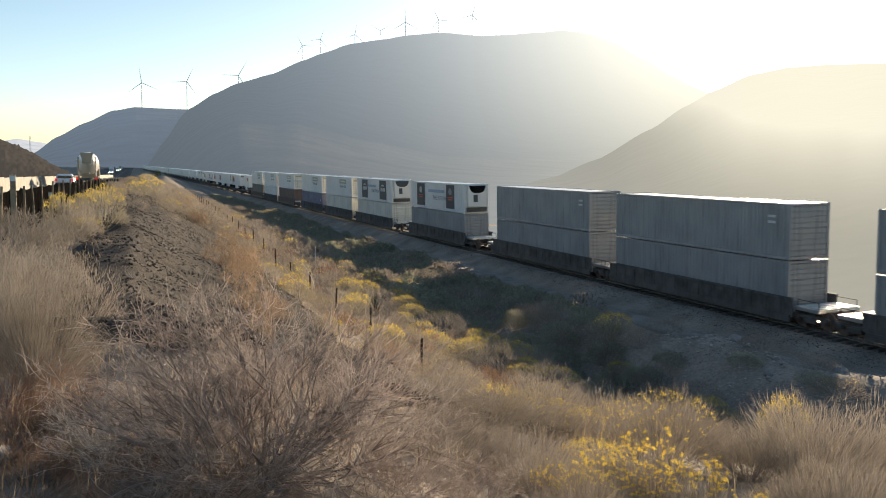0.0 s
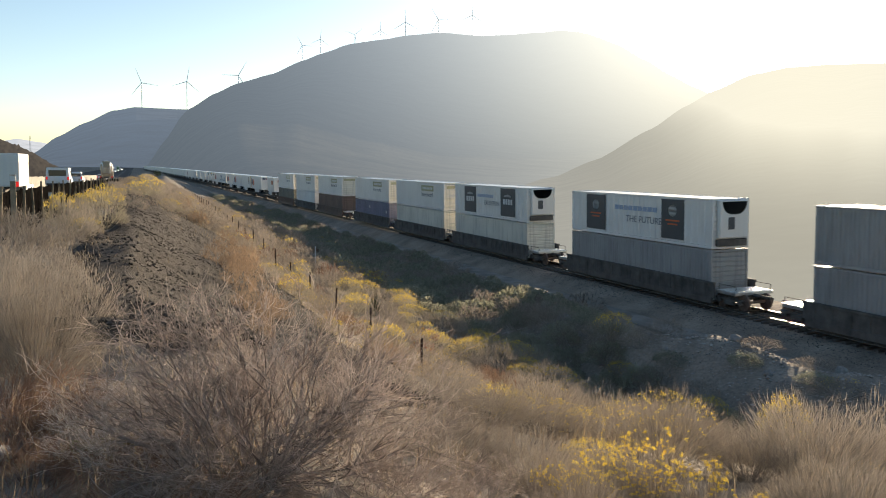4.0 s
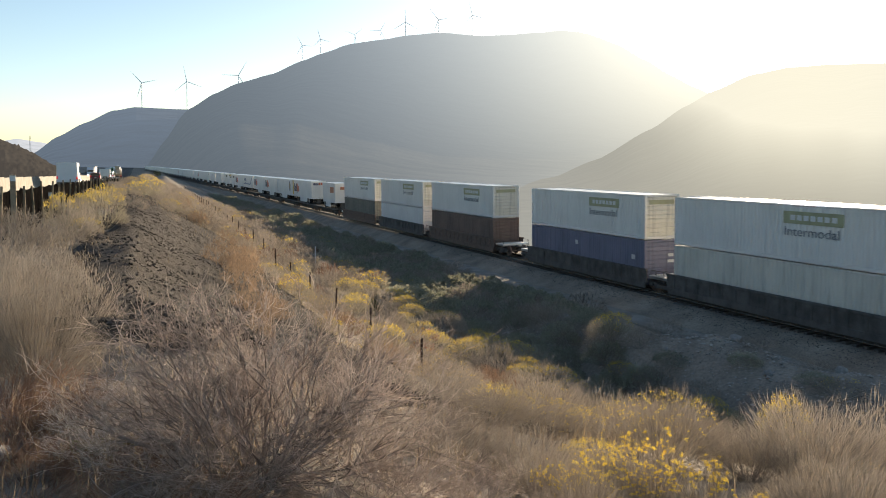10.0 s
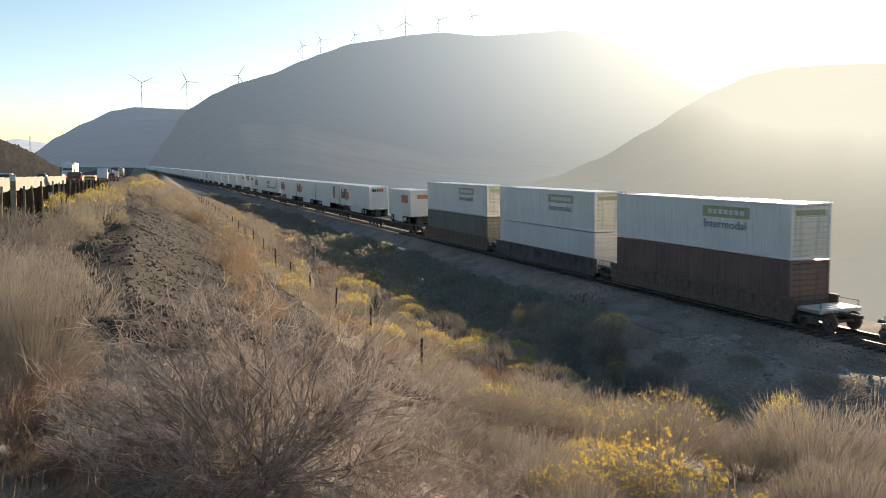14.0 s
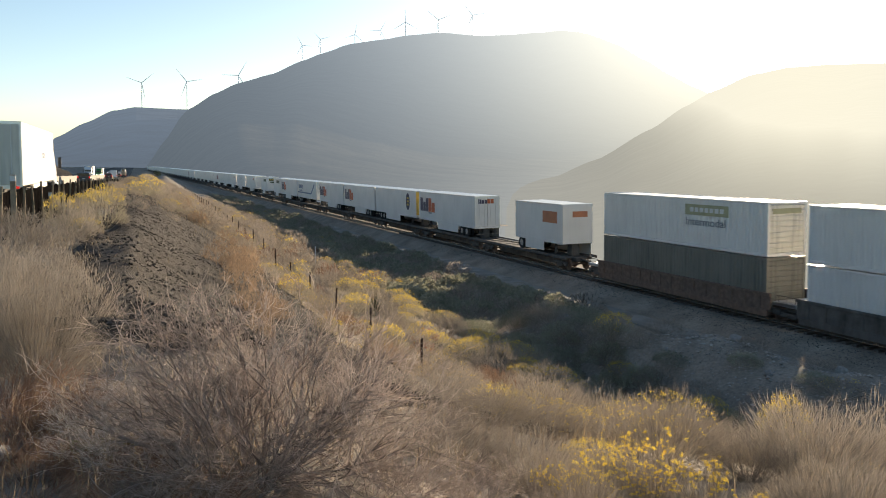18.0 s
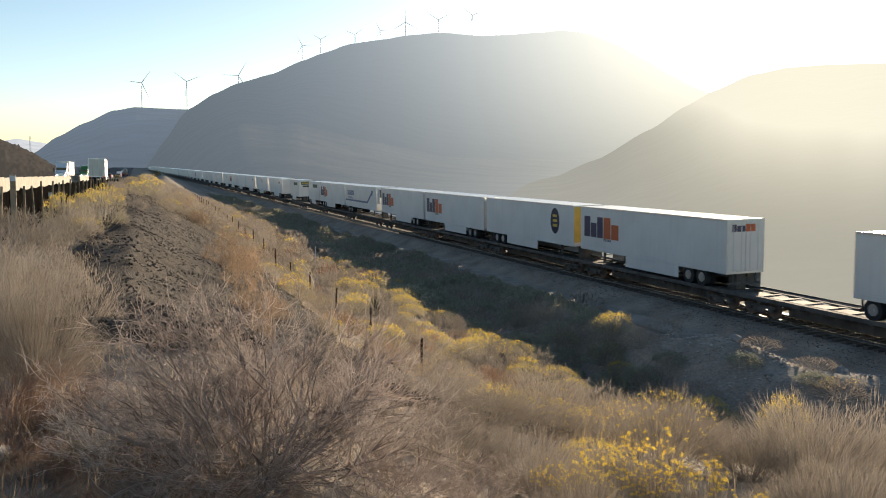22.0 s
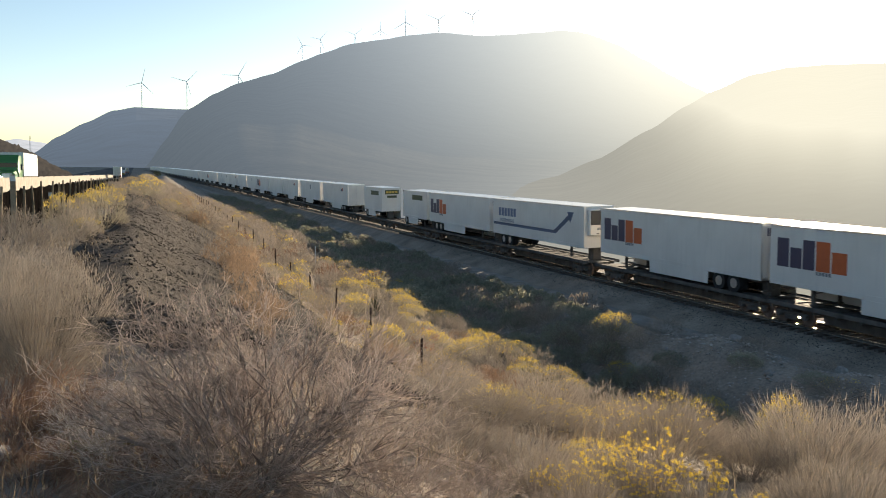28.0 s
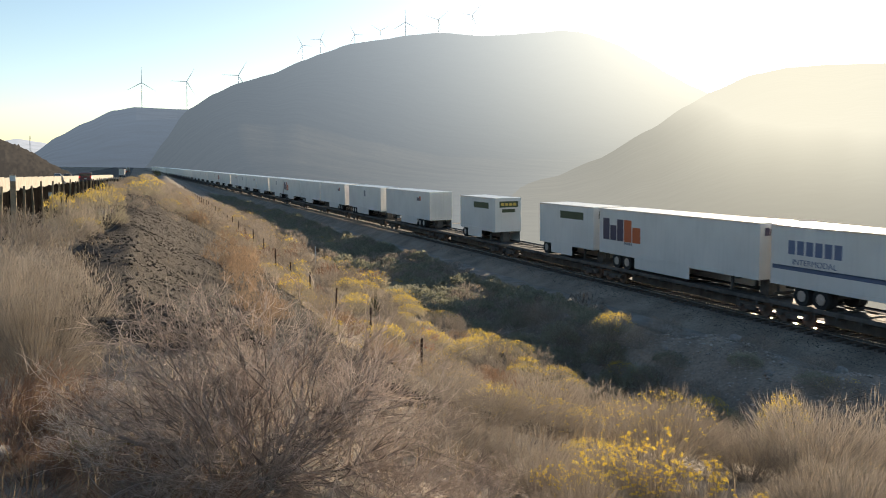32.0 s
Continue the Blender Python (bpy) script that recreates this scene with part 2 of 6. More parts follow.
# ---- hazy hills ----
def hill(name, rows, near, far, base, label, material, seed, out=0.0, rough=0.006, back=None, steps=240, brush=0.0):
    """A grassy ridge; rows give its crest as (bearing from the y axis in degrees, elevation in degrees)."""
    bm = bmesh.new()
    n, k = steps, 26
    b0, b1 = rows[0][0], rows[-1][0]
    grid = []
    for i in range(n + 1):
        b = b0 + (b1 - b0) * i / n
        e = rows[-1][1]
        for (p, ep), (q, eq) in zip(rows, rows[1:]):
            if p <= b <= q:
                t = (b - p) / (q - p)
                e = ep + (eq - ep) * (t * t * (3 - 2 * t) * 0.35 + t * 0.65)
                break
        col = []
        foot = min(0.8 * far, max(near, out / max(0.02, math.sin(radians(b))) if out and b > 0 else near))
        hollow = 1 + back[2] * smooth(back[0], back[1], b) if back else 1
        for j in range(k + 6):
            t = j / k
            d = foot + (far - foot) * t
            g = min(1.0, t) ** hollow
            w = math.sin(g * math.pi) * (0.4 + 0.6 * (1 - g))
            g += w * (0.05 * noise.noise((b * 0.35 + seed, t * 1.2, seed)))
            wob = rough * (0.6 * noise.noise((b * 1.2, seed, 2.0)) + 0.4 * noise.noise((b * 4.0, seed, 2.0)))
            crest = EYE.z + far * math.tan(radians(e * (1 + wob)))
            h = base + (crest - base) * min(1.0, g)
            if brush and 0.05 < t <= 1:
                h += brush * (max(0.0, noise.noise((b * 9.0, d * 0.05, seed))) + 0.6 * max(0.0, noise.noise((b * 22.0, d * 0.11, seed))))
            if t > 1:
                h = crest - (t - 1) * (far - foot) * 0.35
            col.append(bm.verts.new((d * math.sin(radians(b)), d * math.cos(radians(b)), h)))
        grid.append(col)
    for c, d in zip(grid, grid[1:]):
        for j in range(k + 5):
            bm.faces.new((c[j], d[j], d[j + 1], c[j + 1])).smooth = True
    for c, d in zip(grid, grid[1:]):
        bm.edges.get((c[k], d[k])).smooth = False
    return tagged(new(name, mesh_of(name, bm, material)), label, "hill", kind="structure")


def haze_glow_material(name, rgb, air, strength, gain, power=5.0, low=0.2, dark=None, core=(0.0, 60.0), high=0.15, steep=1.0):
    """Dry grass with distance haze and sun glare painted in as emission, strongest sunward."""
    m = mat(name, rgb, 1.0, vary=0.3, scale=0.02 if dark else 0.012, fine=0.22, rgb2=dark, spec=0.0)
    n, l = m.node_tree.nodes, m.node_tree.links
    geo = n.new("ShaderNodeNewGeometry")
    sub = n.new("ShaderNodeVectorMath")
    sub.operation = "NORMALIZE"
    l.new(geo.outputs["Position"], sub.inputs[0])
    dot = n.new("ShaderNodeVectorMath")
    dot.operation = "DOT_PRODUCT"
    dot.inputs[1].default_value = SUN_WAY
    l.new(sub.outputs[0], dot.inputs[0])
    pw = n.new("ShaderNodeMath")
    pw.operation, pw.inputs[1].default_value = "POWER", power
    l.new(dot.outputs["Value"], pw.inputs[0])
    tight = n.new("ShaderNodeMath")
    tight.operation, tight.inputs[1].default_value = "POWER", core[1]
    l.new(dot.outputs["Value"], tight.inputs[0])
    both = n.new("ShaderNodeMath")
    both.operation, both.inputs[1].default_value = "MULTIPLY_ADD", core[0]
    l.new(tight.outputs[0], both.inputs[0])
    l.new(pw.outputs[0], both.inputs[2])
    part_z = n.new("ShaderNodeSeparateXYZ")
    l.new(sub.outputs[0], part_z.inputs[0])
    # the painted haze brightens with elevation
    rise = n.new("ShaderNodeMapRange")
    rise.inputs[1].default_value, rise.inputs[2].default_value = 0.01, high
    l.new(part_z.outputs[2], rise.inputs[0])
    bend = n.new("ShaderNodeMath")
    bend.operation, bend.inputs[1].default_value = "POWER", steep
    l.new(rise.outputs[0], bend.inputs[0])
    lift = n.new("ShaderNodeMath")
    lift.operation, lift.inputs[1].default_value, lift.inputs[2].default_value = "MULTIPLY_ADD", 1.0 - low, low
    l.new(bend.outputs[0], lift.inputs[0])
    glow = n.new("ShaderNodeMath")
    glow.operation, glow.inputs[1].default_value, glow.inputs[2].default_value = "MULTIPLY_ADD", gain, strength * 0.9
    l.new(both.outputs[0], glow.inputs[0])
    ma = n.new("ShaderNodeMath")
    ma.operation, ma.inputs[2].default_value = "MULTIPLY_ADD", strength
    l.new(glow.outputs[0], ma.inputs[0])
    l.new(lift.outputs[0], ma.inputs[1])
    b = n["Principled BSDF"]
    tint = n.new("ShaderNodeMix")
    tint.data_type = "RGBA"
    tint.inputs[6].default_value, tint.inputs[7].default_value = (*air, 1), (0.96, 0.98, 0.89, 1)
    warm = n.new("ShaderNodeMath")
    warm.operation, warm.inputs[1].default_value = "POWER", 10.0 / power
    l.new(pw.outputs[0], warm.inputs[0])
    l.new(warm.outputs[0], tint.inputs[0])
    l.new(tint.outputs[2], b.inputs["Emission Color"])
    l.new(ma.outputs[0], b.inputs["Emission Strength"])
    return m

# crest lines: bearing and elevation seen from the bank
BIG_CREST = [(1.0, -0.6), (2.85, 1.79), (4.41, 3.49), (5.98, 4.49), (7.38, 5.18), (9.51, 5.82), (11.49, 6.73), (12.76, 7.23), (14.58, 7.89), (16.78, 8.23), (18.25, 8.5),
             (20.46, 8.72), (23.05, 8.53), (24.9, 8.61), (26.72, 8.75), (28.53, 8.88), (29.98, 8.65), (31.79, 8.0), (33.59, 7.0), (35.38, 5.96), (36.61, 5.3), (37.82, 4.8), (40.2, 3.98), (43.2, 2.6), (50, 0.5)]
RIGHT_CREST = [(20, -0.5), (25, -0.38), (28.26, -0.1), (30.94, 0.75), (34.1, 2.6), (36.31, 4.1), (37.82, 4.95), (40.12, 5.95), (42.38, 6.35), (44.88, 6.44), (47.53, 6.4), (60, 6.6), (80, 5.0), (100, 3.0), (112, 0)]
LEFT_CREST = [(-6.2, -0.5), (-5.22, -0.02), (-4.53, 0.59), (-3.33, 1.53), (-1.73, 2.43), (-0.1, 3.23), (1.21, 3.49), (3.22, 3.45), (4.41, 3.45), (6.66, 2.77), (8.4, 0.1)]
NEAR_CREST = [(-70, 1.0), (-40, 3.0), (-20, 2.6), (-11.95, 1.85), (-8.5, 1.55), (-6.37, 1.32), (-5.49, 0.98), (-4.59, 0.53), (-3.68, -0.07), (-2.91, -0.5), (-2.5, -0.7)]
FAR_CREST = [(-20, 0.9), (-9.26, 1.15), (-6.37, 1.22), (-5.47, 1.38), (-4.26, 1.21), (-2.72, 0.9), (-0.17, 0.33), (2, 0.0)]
# every hill carries its haze as emission; the two sunward ones also glare
hill("backdrop_hill", BIG_CREST, 48, 2600, -1.1, "big rounded dry-grass hill hazy against the sun", haze_glow_material("haze_glow_grass", (0.06, 0.055, 0.042), (0.62, 0.86, 1.20), 0.041, 0.46, 13.7, 0.46, (0.03, 0.03, 0.024), (0.19, 51.0), 0.163), 3.0, 41.0, 0.006, (4, 30, 2.4))
hill("backdrop_right_hill", RIGHT_CREST, 48, 1300, -1.1, "dry-grass hill beside the saddle where the sun stands", haze_glow_material("haze_glow_near_grass", (0.06, 0.055, 0.042), (0.72, 0.87, 1.05), 0.025, 0.30, 2.7, 0.43, (0.03, 0.03, 0.024), (0.04, 74.0), 0.084, 2.4), 7.0, 41.0)
hill("backdrop_left_hill", LEFT_CREST, 1500, 3000, -2, "blue hazy grass hill behind the big one", haze_glow_material("blue_haze_glow_grass", (0.07, 0.075, 0.08), (0.54, 0.76, 1.10), 0.066, 0.02, 4.0), 9.0)
hill("backdrop_dark_hill", NEAR_CREST, 210, 420, 3, "dark brush-covered hill beyond the highway", haze_glow_material("haze_glow_dark_brush", (0.033, 0.03, 0.026), (1.0, 0.92, 0.88), 0.022, 0.0), 5.0, 0.0, 0.05, None, 700, 1.3)
hill("backdrop_far_range", FAR_CREST, 3600, 4400, -5, "pale far mountain range in haze", haze_glow_material("haze_glow_far_rock", (0.2, 0.2, 0.22), (0.75, 0.85, 1.0), 0.22, 0.08, 3.0), 13.0)

# ---- railway ----
TX, CANT = 33.12, -1.645
rail_lie = pose(TX, 0, 0, 0, CANT, 0)


def track():
    bm = bmesh.new()
    prof = [(-2.9, -0.95), (-1.75, -0.30), (1.75, -0.30), (2.9, -0.95)]
    rows = []
    for i in range(0, 140):
        y = -60 + (i * 1.2 if i < 100 else 120 + (i - 100) * 28)
        rows.append([bm.verts.new((x + 0.05 * noise.noise((x, y, 3)), y, z + 0.04 * noise.noise((x * 2, y * 1.3, 1)))) for x, z in prof])
    for r, s in zip(rows, rows[1:]):
        for j in range(3):
            bm.faces.new((r[j], s[j], s[j + 1], r[j + 1])).smooth = True
    bed = tagged(new("railway_track", None), "single railway track on a grey ballast bed", "railway", kind="structure")
    bed.matrix_basis = rail_lie
    part("ballast", bm, BALLAST, bed)
    for x in (-0.7175, 0.7175):
        bm = bmesh.new()
        box(bm, x - 0.036, x + 0.036, -60, 1200, -0.05, 0.0)
        box(bm, x - 0.010, x + 0.010, -60, 1200, -0.14, -0.05)
        box(bm, x - 0.07, x + 0.07, -60, 1200, -0.165, -0.14)
        part("rail", bm, RAILSTEEL, bed)
    tie = boxm(-1.3, 1.3, -0.115, 0.115, -0.36, -0.168, 0.015)
    me = mesh_of("sleeper", tie, mat("weathered_sleeper", (0.12, 0.10, 0.085), 0.9, vary=0.25, scale=3, fine=20, per_object=0.2))
    for i in range(150):
        ob = part("sleeper", me, None, bed)
        ob.location = (0, 8 + i * 0.61, 0)


track()

# movement of the train: metres along the track at a time
def run(t):
    d = t - 16.0
    return 9.1076 * d - 0.5 * 0.0198 * d * d


MOVING = []


def joins_train(ob, s, z=0.0):
    """s: where the front end stands on the track at 16 s."""
    ob.matrix_basis = rail_lie @ pose(0, s - run(0), z)
    MOVING.append((ob, s, z))
    return ob


CW = 1.295


def corrugated(length, z0, z1, side, ribs, depth=0.05):
    """A pressed-steel side wall with upright ribs, 2 cm inside the corner posts."""
    bm = bmesh.new()
    x = side * (CW - 0.02)
    inn = -side * depth
    pts = []
    y0, y1 = 0.14, length - 0.14
    pitch = (y1 - y0) / ribs
    for i in range(ribs):
        a = y0 + i * pitch
        pts += [(x, a), (x, a + pitch * 0.38), (x + inn, a + pitch * 0.5), (x + inn, a + pitch * 0.88)]
    pts.append((x, y1))
    lo = [bm.verts.new((p, q, z0)) for p, q in pts]
    hi = [bm.verts.new((p, q, z1)) for p, q in pts]
    for i in range(len(pts) - 1):
        f = (lo[i], hi[i], hi[i + 1], lo[i + 1])
        bm.faces.new(f if side < 0 else f[::-1])
    return bm


CONT = {}


def container_meshes(length, high, ribs):
    key = (length, high, ribs)
    if key in CONT:
        return CONT[key]
    z0, z1 = 0.0, high
    d = {}
    for i, x in enumerate((-CW, CW - 0.16)):
        for j, y in enumerate((0, length - 0.16)):
            d["corner_post" + "_far" * (2 * i + j)] = boxm(x, x + 0.16, y, y + 0.16, z0, z1, 0.012)
    bm = bmesh.new()
    for x in (-CW + 0.002, CW - 0.102):
        box(bm, x, x + 0.10, 0.16, length - 0.16, z1 - 0.11, z1 - 0.004, 0.01)
        box(bm, x, x + 0.10, 0.16, length - 0.16, z0 + 0.002, z0 + 0.17, 0.01)
    for y in (0.002, length - 0.082):
        box(bm, -CW + 0.16, CW - 0.16, y, y + 0.08, z1 - 0.13, z1 - 0.004, 0.01)
        box(bm, -CW + 0.16, CW - 0.16, y, y + 0.08, z0 + 0.002, z0 + 0.18, 0.01)
    d["side_rail"] = bm
    d["side_wall"] = corrugated(length, z0 + 0.17, z1 - 0.11, -1, ribs)
    d["side_wall_far"] = corrugated(length, z0 + 0.17, z1 - 0.11, 1, ribs)
    d["roof"] = boxm(-CW + 0.1, CW - 0.1, 0.08, length - 0.08, z1 - 0.06, z1 - 0.03)
    d["floor"] = boxm(-CW + 0.1, CW - 0.1, 0.1, length - 0.1, z0 + 0.06, z0 + 0.17)
    bm = bmesh.new()
    step = (high - 0.31) / 9
    prof = []
    for i in range(9):
        z = z0 + 0.18 + i * step
        prof += [(0.09, z), (0.045, z + 0.04), (0.045, z + step - 0.06), (0.09, z + step - 0.02)]
    rows = [[bm.verts.new((x, y, z)) for y, z in prof] for x in (-CW + 0.16, CW - 0.16)]
    for i in range(len(prof) - 1):
        bm.faces.new((rows[0][i], rows[1][i], rows[1][i + 1], rows[0][i + 1]))
    d["front_wall"] = bm
    for k in (-1, 1):
        bm = boxm(min(0.02 * k, k * (CW - 0.17)), max(0.02 * k, k * (CW - 0.17)), length - 0.06, length - 0.02, z0 + 0.19, z1 - 0.14, 0.01)
        for e in (0.35, 0.8):
            rod(bm, (k * e, length, z0 + 0.2), (k * e, length, z1 - 0.15), 0.018)
        d["door" if k < 0 else "door_far"] = bm
    CONT[key] = {k: mesh_of(k, b, WHITE) for k, b in d.items()}
    return CONT[key]


def painted(me, material):
    """The same mesh in another paint (kept by name so that alike containers share it)."""
    key = (me.name, material.name)
    if key not in PAINTED:
        c = me.copy()
        c.materials.clear()
        c.materials.append(material)
        PAINTED[key] = c
    return PAINTED[key]


PAINTED = {}


def container(s, z, length, high, paint, label, sign=None, ribs=44, end_paint=None, name="container"):
    c = thing(name, Matrix(), label, "container", "containers on the train")
    for k, me in container_meshes(length, high, ribs).items():
        p = ROOF if k == "roof" else (end_paint or paint) if k == "front_wall" else paint
        part(k.replace("_far", ""), painted(me, p), None, c)
    if sign:
        sign(c, length, high)
    return joins_train(c, s, z)


XS = -CW - 0.006   # lettering stands just proud of the side


def panel(c, name, y0, y1, z0, z1, material, label="", proud=0.0):
    return part(name, boxm(XS - 0.004 - proud, XS + 0.012 - proud, y0, y1, z0, z1), material, c, label)


def letters(c, name, body, size, y, z, material, wide=1.0, label="", proud=0.0):
    return part(name, on_left(text_mesh(body, size, 0.004, wide), XS - 0.006 - proud, y, z), material, c, label)


def sign_intermodal(c, L, H):
    """Olive name board with a slanted bar over the word."""
    sg = panel(c, "sign", 3.1, 7.0, H - 0.98, H - 0.36, OLIVE_SIGN, "olive-yellow name board")
    for k in range(7):
        part("bar", boxm(XS - 0.012, XS - 0.002, 3.5 + k * 0.45, 3.82 + k * 0.45, H - 0.80, H - 0.54), PALEINK, sg)
    letters(c, "lettering", "Intermodal", 0.66, 6.95, H - 1.58, GREYINK, 1.25, "grey word in bold letters")
    part("name_board", boxm(-0.95, 0.95, 0.035, 0.05, H - 0.62, H - 0.34), OLIVE_SIGN, c)


def sign_plain(c, L, H):
    for k in range(2):
        panel(c, "marking", 1.0, 1.55, H - 0.75 - k * 0.3, H - 0.62 - k * 0.3, PALEINK)


def sign_number(c, L, H):
    panel(c, "marking", 1.1, 1.5, 1.55, 1.85, PALEINK)
    panel(c, "marking", 8.6, 8.95, 1.9, 2.2, PALEINK)
    part("lettering", boxm(0.55, 0.95, 0.03, 0.05, 1.75, 1.95), PALEINK, c)
    part("lettering", boxm(0.50, 1.0, 0.03, 0.05, 1.35, 1.55), PALEINK, c)


def reefer_end(c, L, H, z0=0.0):
    """The cooling unit on the front wall."""
    unit = part("cooling_unit", boxm(-0.98, 0.98, -0.32, 0.04, H - 2.25, H - 0.08, 0.06), WHITE, c, "white cooling unit")
    bm = bmesh.new()
    vs = [bm.verts.new((0.86 * math.cos(math.pi * (1 + i / 14)), -0.335, H - 0.16 + 0.85 * math.sin(math.pi * (1 + i / 14)) * (0.85 + 0.15 * abs(math.cos(math.pi * i / 14))))) for i in range(15)]
    f = bm.faces.new(vs)
    bmesh.ops.solidify(bm, geom=[f], thickness=0.02)
    part("grille", bm, DARKPANEL, unit, "dark half-round grille")
    part("hatch", boxm(-0.42, 0.02, -0.345, -0.31, H - 1.75, H - 1.05, 0.01), DARKPANEL, unit)
    bm = boxm(-1.05, 1.05, -0.2, 0.03, H - 2.72, H - 2.32, 0.04)
    part("fuel_tank", bm, STEEL, c)


def reefer_sign(c, L, H):
    reefer_end(c, L, H)
    for y0, y1 in ((2.3, 5.2), (10.8, 13.6)):
        pn = panel(c, "dark_panel", y0, y1, 0.30, H - 0.16, DARKPANEL, "dark slate panel with pale emblem")
        m = (y0 + y1) / 2
        for k in range(4):
            part("emblem", boxm(XS - 0.012, XS - 0.004, m - 0.95 + k * 0.5, m - 0.6 + k * 0.5, H - 1.55, H - 1.08), PALEINK, pn)
        bm = bmesh.new()
        vs = [bm.verts.new((XS - 0.008, m + 0.75 * math.cos(a / 10 * math.pi), H - 0.9 + 0.22 * math.sin(a / 10 * math.pi))) for a in range(11)]
        bmesh.ops.solidify(bm, geom=[bm.faces.new(vs)], thickness=0.006)
        part("emblem", bm, PALEINK, pn)
    letters(c, "lettering", "EXECUTION", 0.56, 8.8, H - 1.75, GREYINK, 1.06)
    for k in range(8):
        panel(c, "lettering", 6.9 + k * 0.45, 7.26 + k * 0.45, H - 1.08, H - 0.8, PALEBLUE)


def reefer_sign_future(c, L, H):
    reefer_end(c, L, H)
    for y0, y1 in ((2.6, 4.9), (11.5, 14.0)):
        pn = panel(c, "dark_panel", y0, y1, 0.30, H - 0.16, DARKPANEL, "dark slate panel with pale emblem")
        m = (y0 + y1) / 2
        bm = bmesh.new()
        vs = [bm.verts.new((XS - 0.008, m + 0.42 * math.cos(a / 8 * math.pi), H - 0.85 + 0.36 * math.sin(a / 8 * math.pi))) for a in range(16)]
        bmesh.ops.solidify(bm, geom=[bm.faces.new(vs)], thickness=0.006)
        part("emblem", bm, PALEINK, pn)
        for k in range(2):
            part("emblem", boxm(XS - 0.012, XS - 0.004, m - 0.7 + 0.2 * k, m + 0.7 - 0.2 * k, H - 1.5 - k * 0.22, H - 1.4 - k * 0.22), ORANGE, pn)
    for k in range(9):
        panel(c, "lettering", 5.4 + k * 0.55, 5.85 + k * 0.55, H - 1.05, H - 0.75, PALEBLUE)
    letters(c, "lettering", "THE FUTURE", 0.62, 8.9, H - 1.8, GREYINK, 1.15)


def wheelset(bm_wheels, y):
    for x in (-0.74, 0.74):
        disc_x(bm_wheels, x - 0.065, x + 0.065, y, 0.46, 0.46, 20)
        disc_x(bm_wheels, x - 0.09 if x < 0 else x - 0.05, x + 0.05 if x < 0 else x + 0.09, y, 0.46, 0.2, 12)
    rod(bm_wheels, (-0.7, y, 0.46), (0.7, y, 0.46), 0.08, 0.08, 8)


def bogie(parent, y):
    bg = part("bogie", bmesh.new(), STEEL, parent)
    bm = bmesh.new()
    for x in (-1.02, 1.02):
        box(bm, x - 0.07, x + 0.07, y - 1.15, y + 1.15, 0.50, 0.66, 0.03)
        box(bm, x - 0.08, x + 0.08, y - 0.42, y + 0.42, 0.26, 0.52, 0.03)
        for e in (-0.88, 0.88):
            box(bm, x - 0.11, x + 0.11, y + e - 0.17, y + e + 0.17, 0.34, 0.62, 0.03)
    box(bm, -0.95, 0.95, y - 0.25, y + 0.25, 0.55, 0.78, 0.03)
    bg.data = mesh_of("bogie", bm, STEEL)
    for e in (-0.88, 0.88):
        bm = bmesh.new()
        wheelset(bm, y + e)
        part("wheelset", bm, RUST, bg)
    return bg


CAR_CACHE = {}


def well_car(s, length, paint, label):
    """A double-stack well car: deep side sills over end platforms and bogies."""
    if (length, paint.name) in CAR_CACHE:
        car = copy_thing(CAR_CACHE[(length, paint.name)], rail_lie)
        return joins_train(car, s)
    car = thing("well_car", Matrix(), label, "rail car", "cars of the train")
    for x in (-1, 1):
        bm = boxm(min(x * 1.38, x * 1.46), max(x * 1.38, x * 1.46), -0.5, length + 0.5, 0.55, 1.38, 0.02)
        box(bm, min(x * 1.36, x * 1.52), max(x * 1.36, x * 1.52), -0.5, length + 0.5, 1.30, 1.44, 0.02)
        box(bm, min(x * 1.36, x * 1.50), max(x * 1.36, x * 1.50), -0.3, length + 0.3, 0.20, 0.56, 0.02)
        for k in range(15):
            y = 0.3 + k * (length - 0.6) / 14
            box(bm, min(x * 1.44, x * 1.51), max(x * 1.44, x * 1.51), y - 0.06, y + 0.06, 0.56, 1.30)
        part("side_sill", bm, paint, car)
    part("well_floor", boxm(-1.36, 1.36, 0, length, 0.28, 0.345), paint, car)
    for y0, y1 in ((-2.1, -0.5), (length + 0.5, length + 2.1)):
        bm = boxm(-1.3, 1.3, y0, y1, 0.86, 1.05, 0.02)
        for k in range(4):
            box(bm, -1.25, 1.25, y0 + 0.15 + k * 0.4, y0 + 0.3 + k * 0.4, 1.05, 1.075)
        part("end_platform", bm, ALU, car, "bare metal walkway grating")
        for x in (-1.2, 1.2):
            bm = rod(bmesh.new(), (x, y0 + 0.1, 1.0), (x, y0 + 0.1, 1.38), 0.02)
            rod(bm, (x, y1 - 0.1, 1.0), (x, y1 - 0.1, 1.38), 0.02)
            rod(bm, (x, y0 + 0.1, 1.38), (x, y1 - 0.1, 1.38), 0.02)
            part("handrail", bm, STEEL, car)
    for y in (-1.3, length + 1.3):
        bogie(car, y)
    for y0, y1 in ((-3.4, -2.0), (length + 2.0, length + 3.4)):
        part("coupler", rod(bmesh.new(), (0, y0, 0.85), (0, y1, 0.85), 0.1), STEEL, car)
    joins_train(car, s)
    CAR_CACHE[(length, paint.name)] = car
    return car


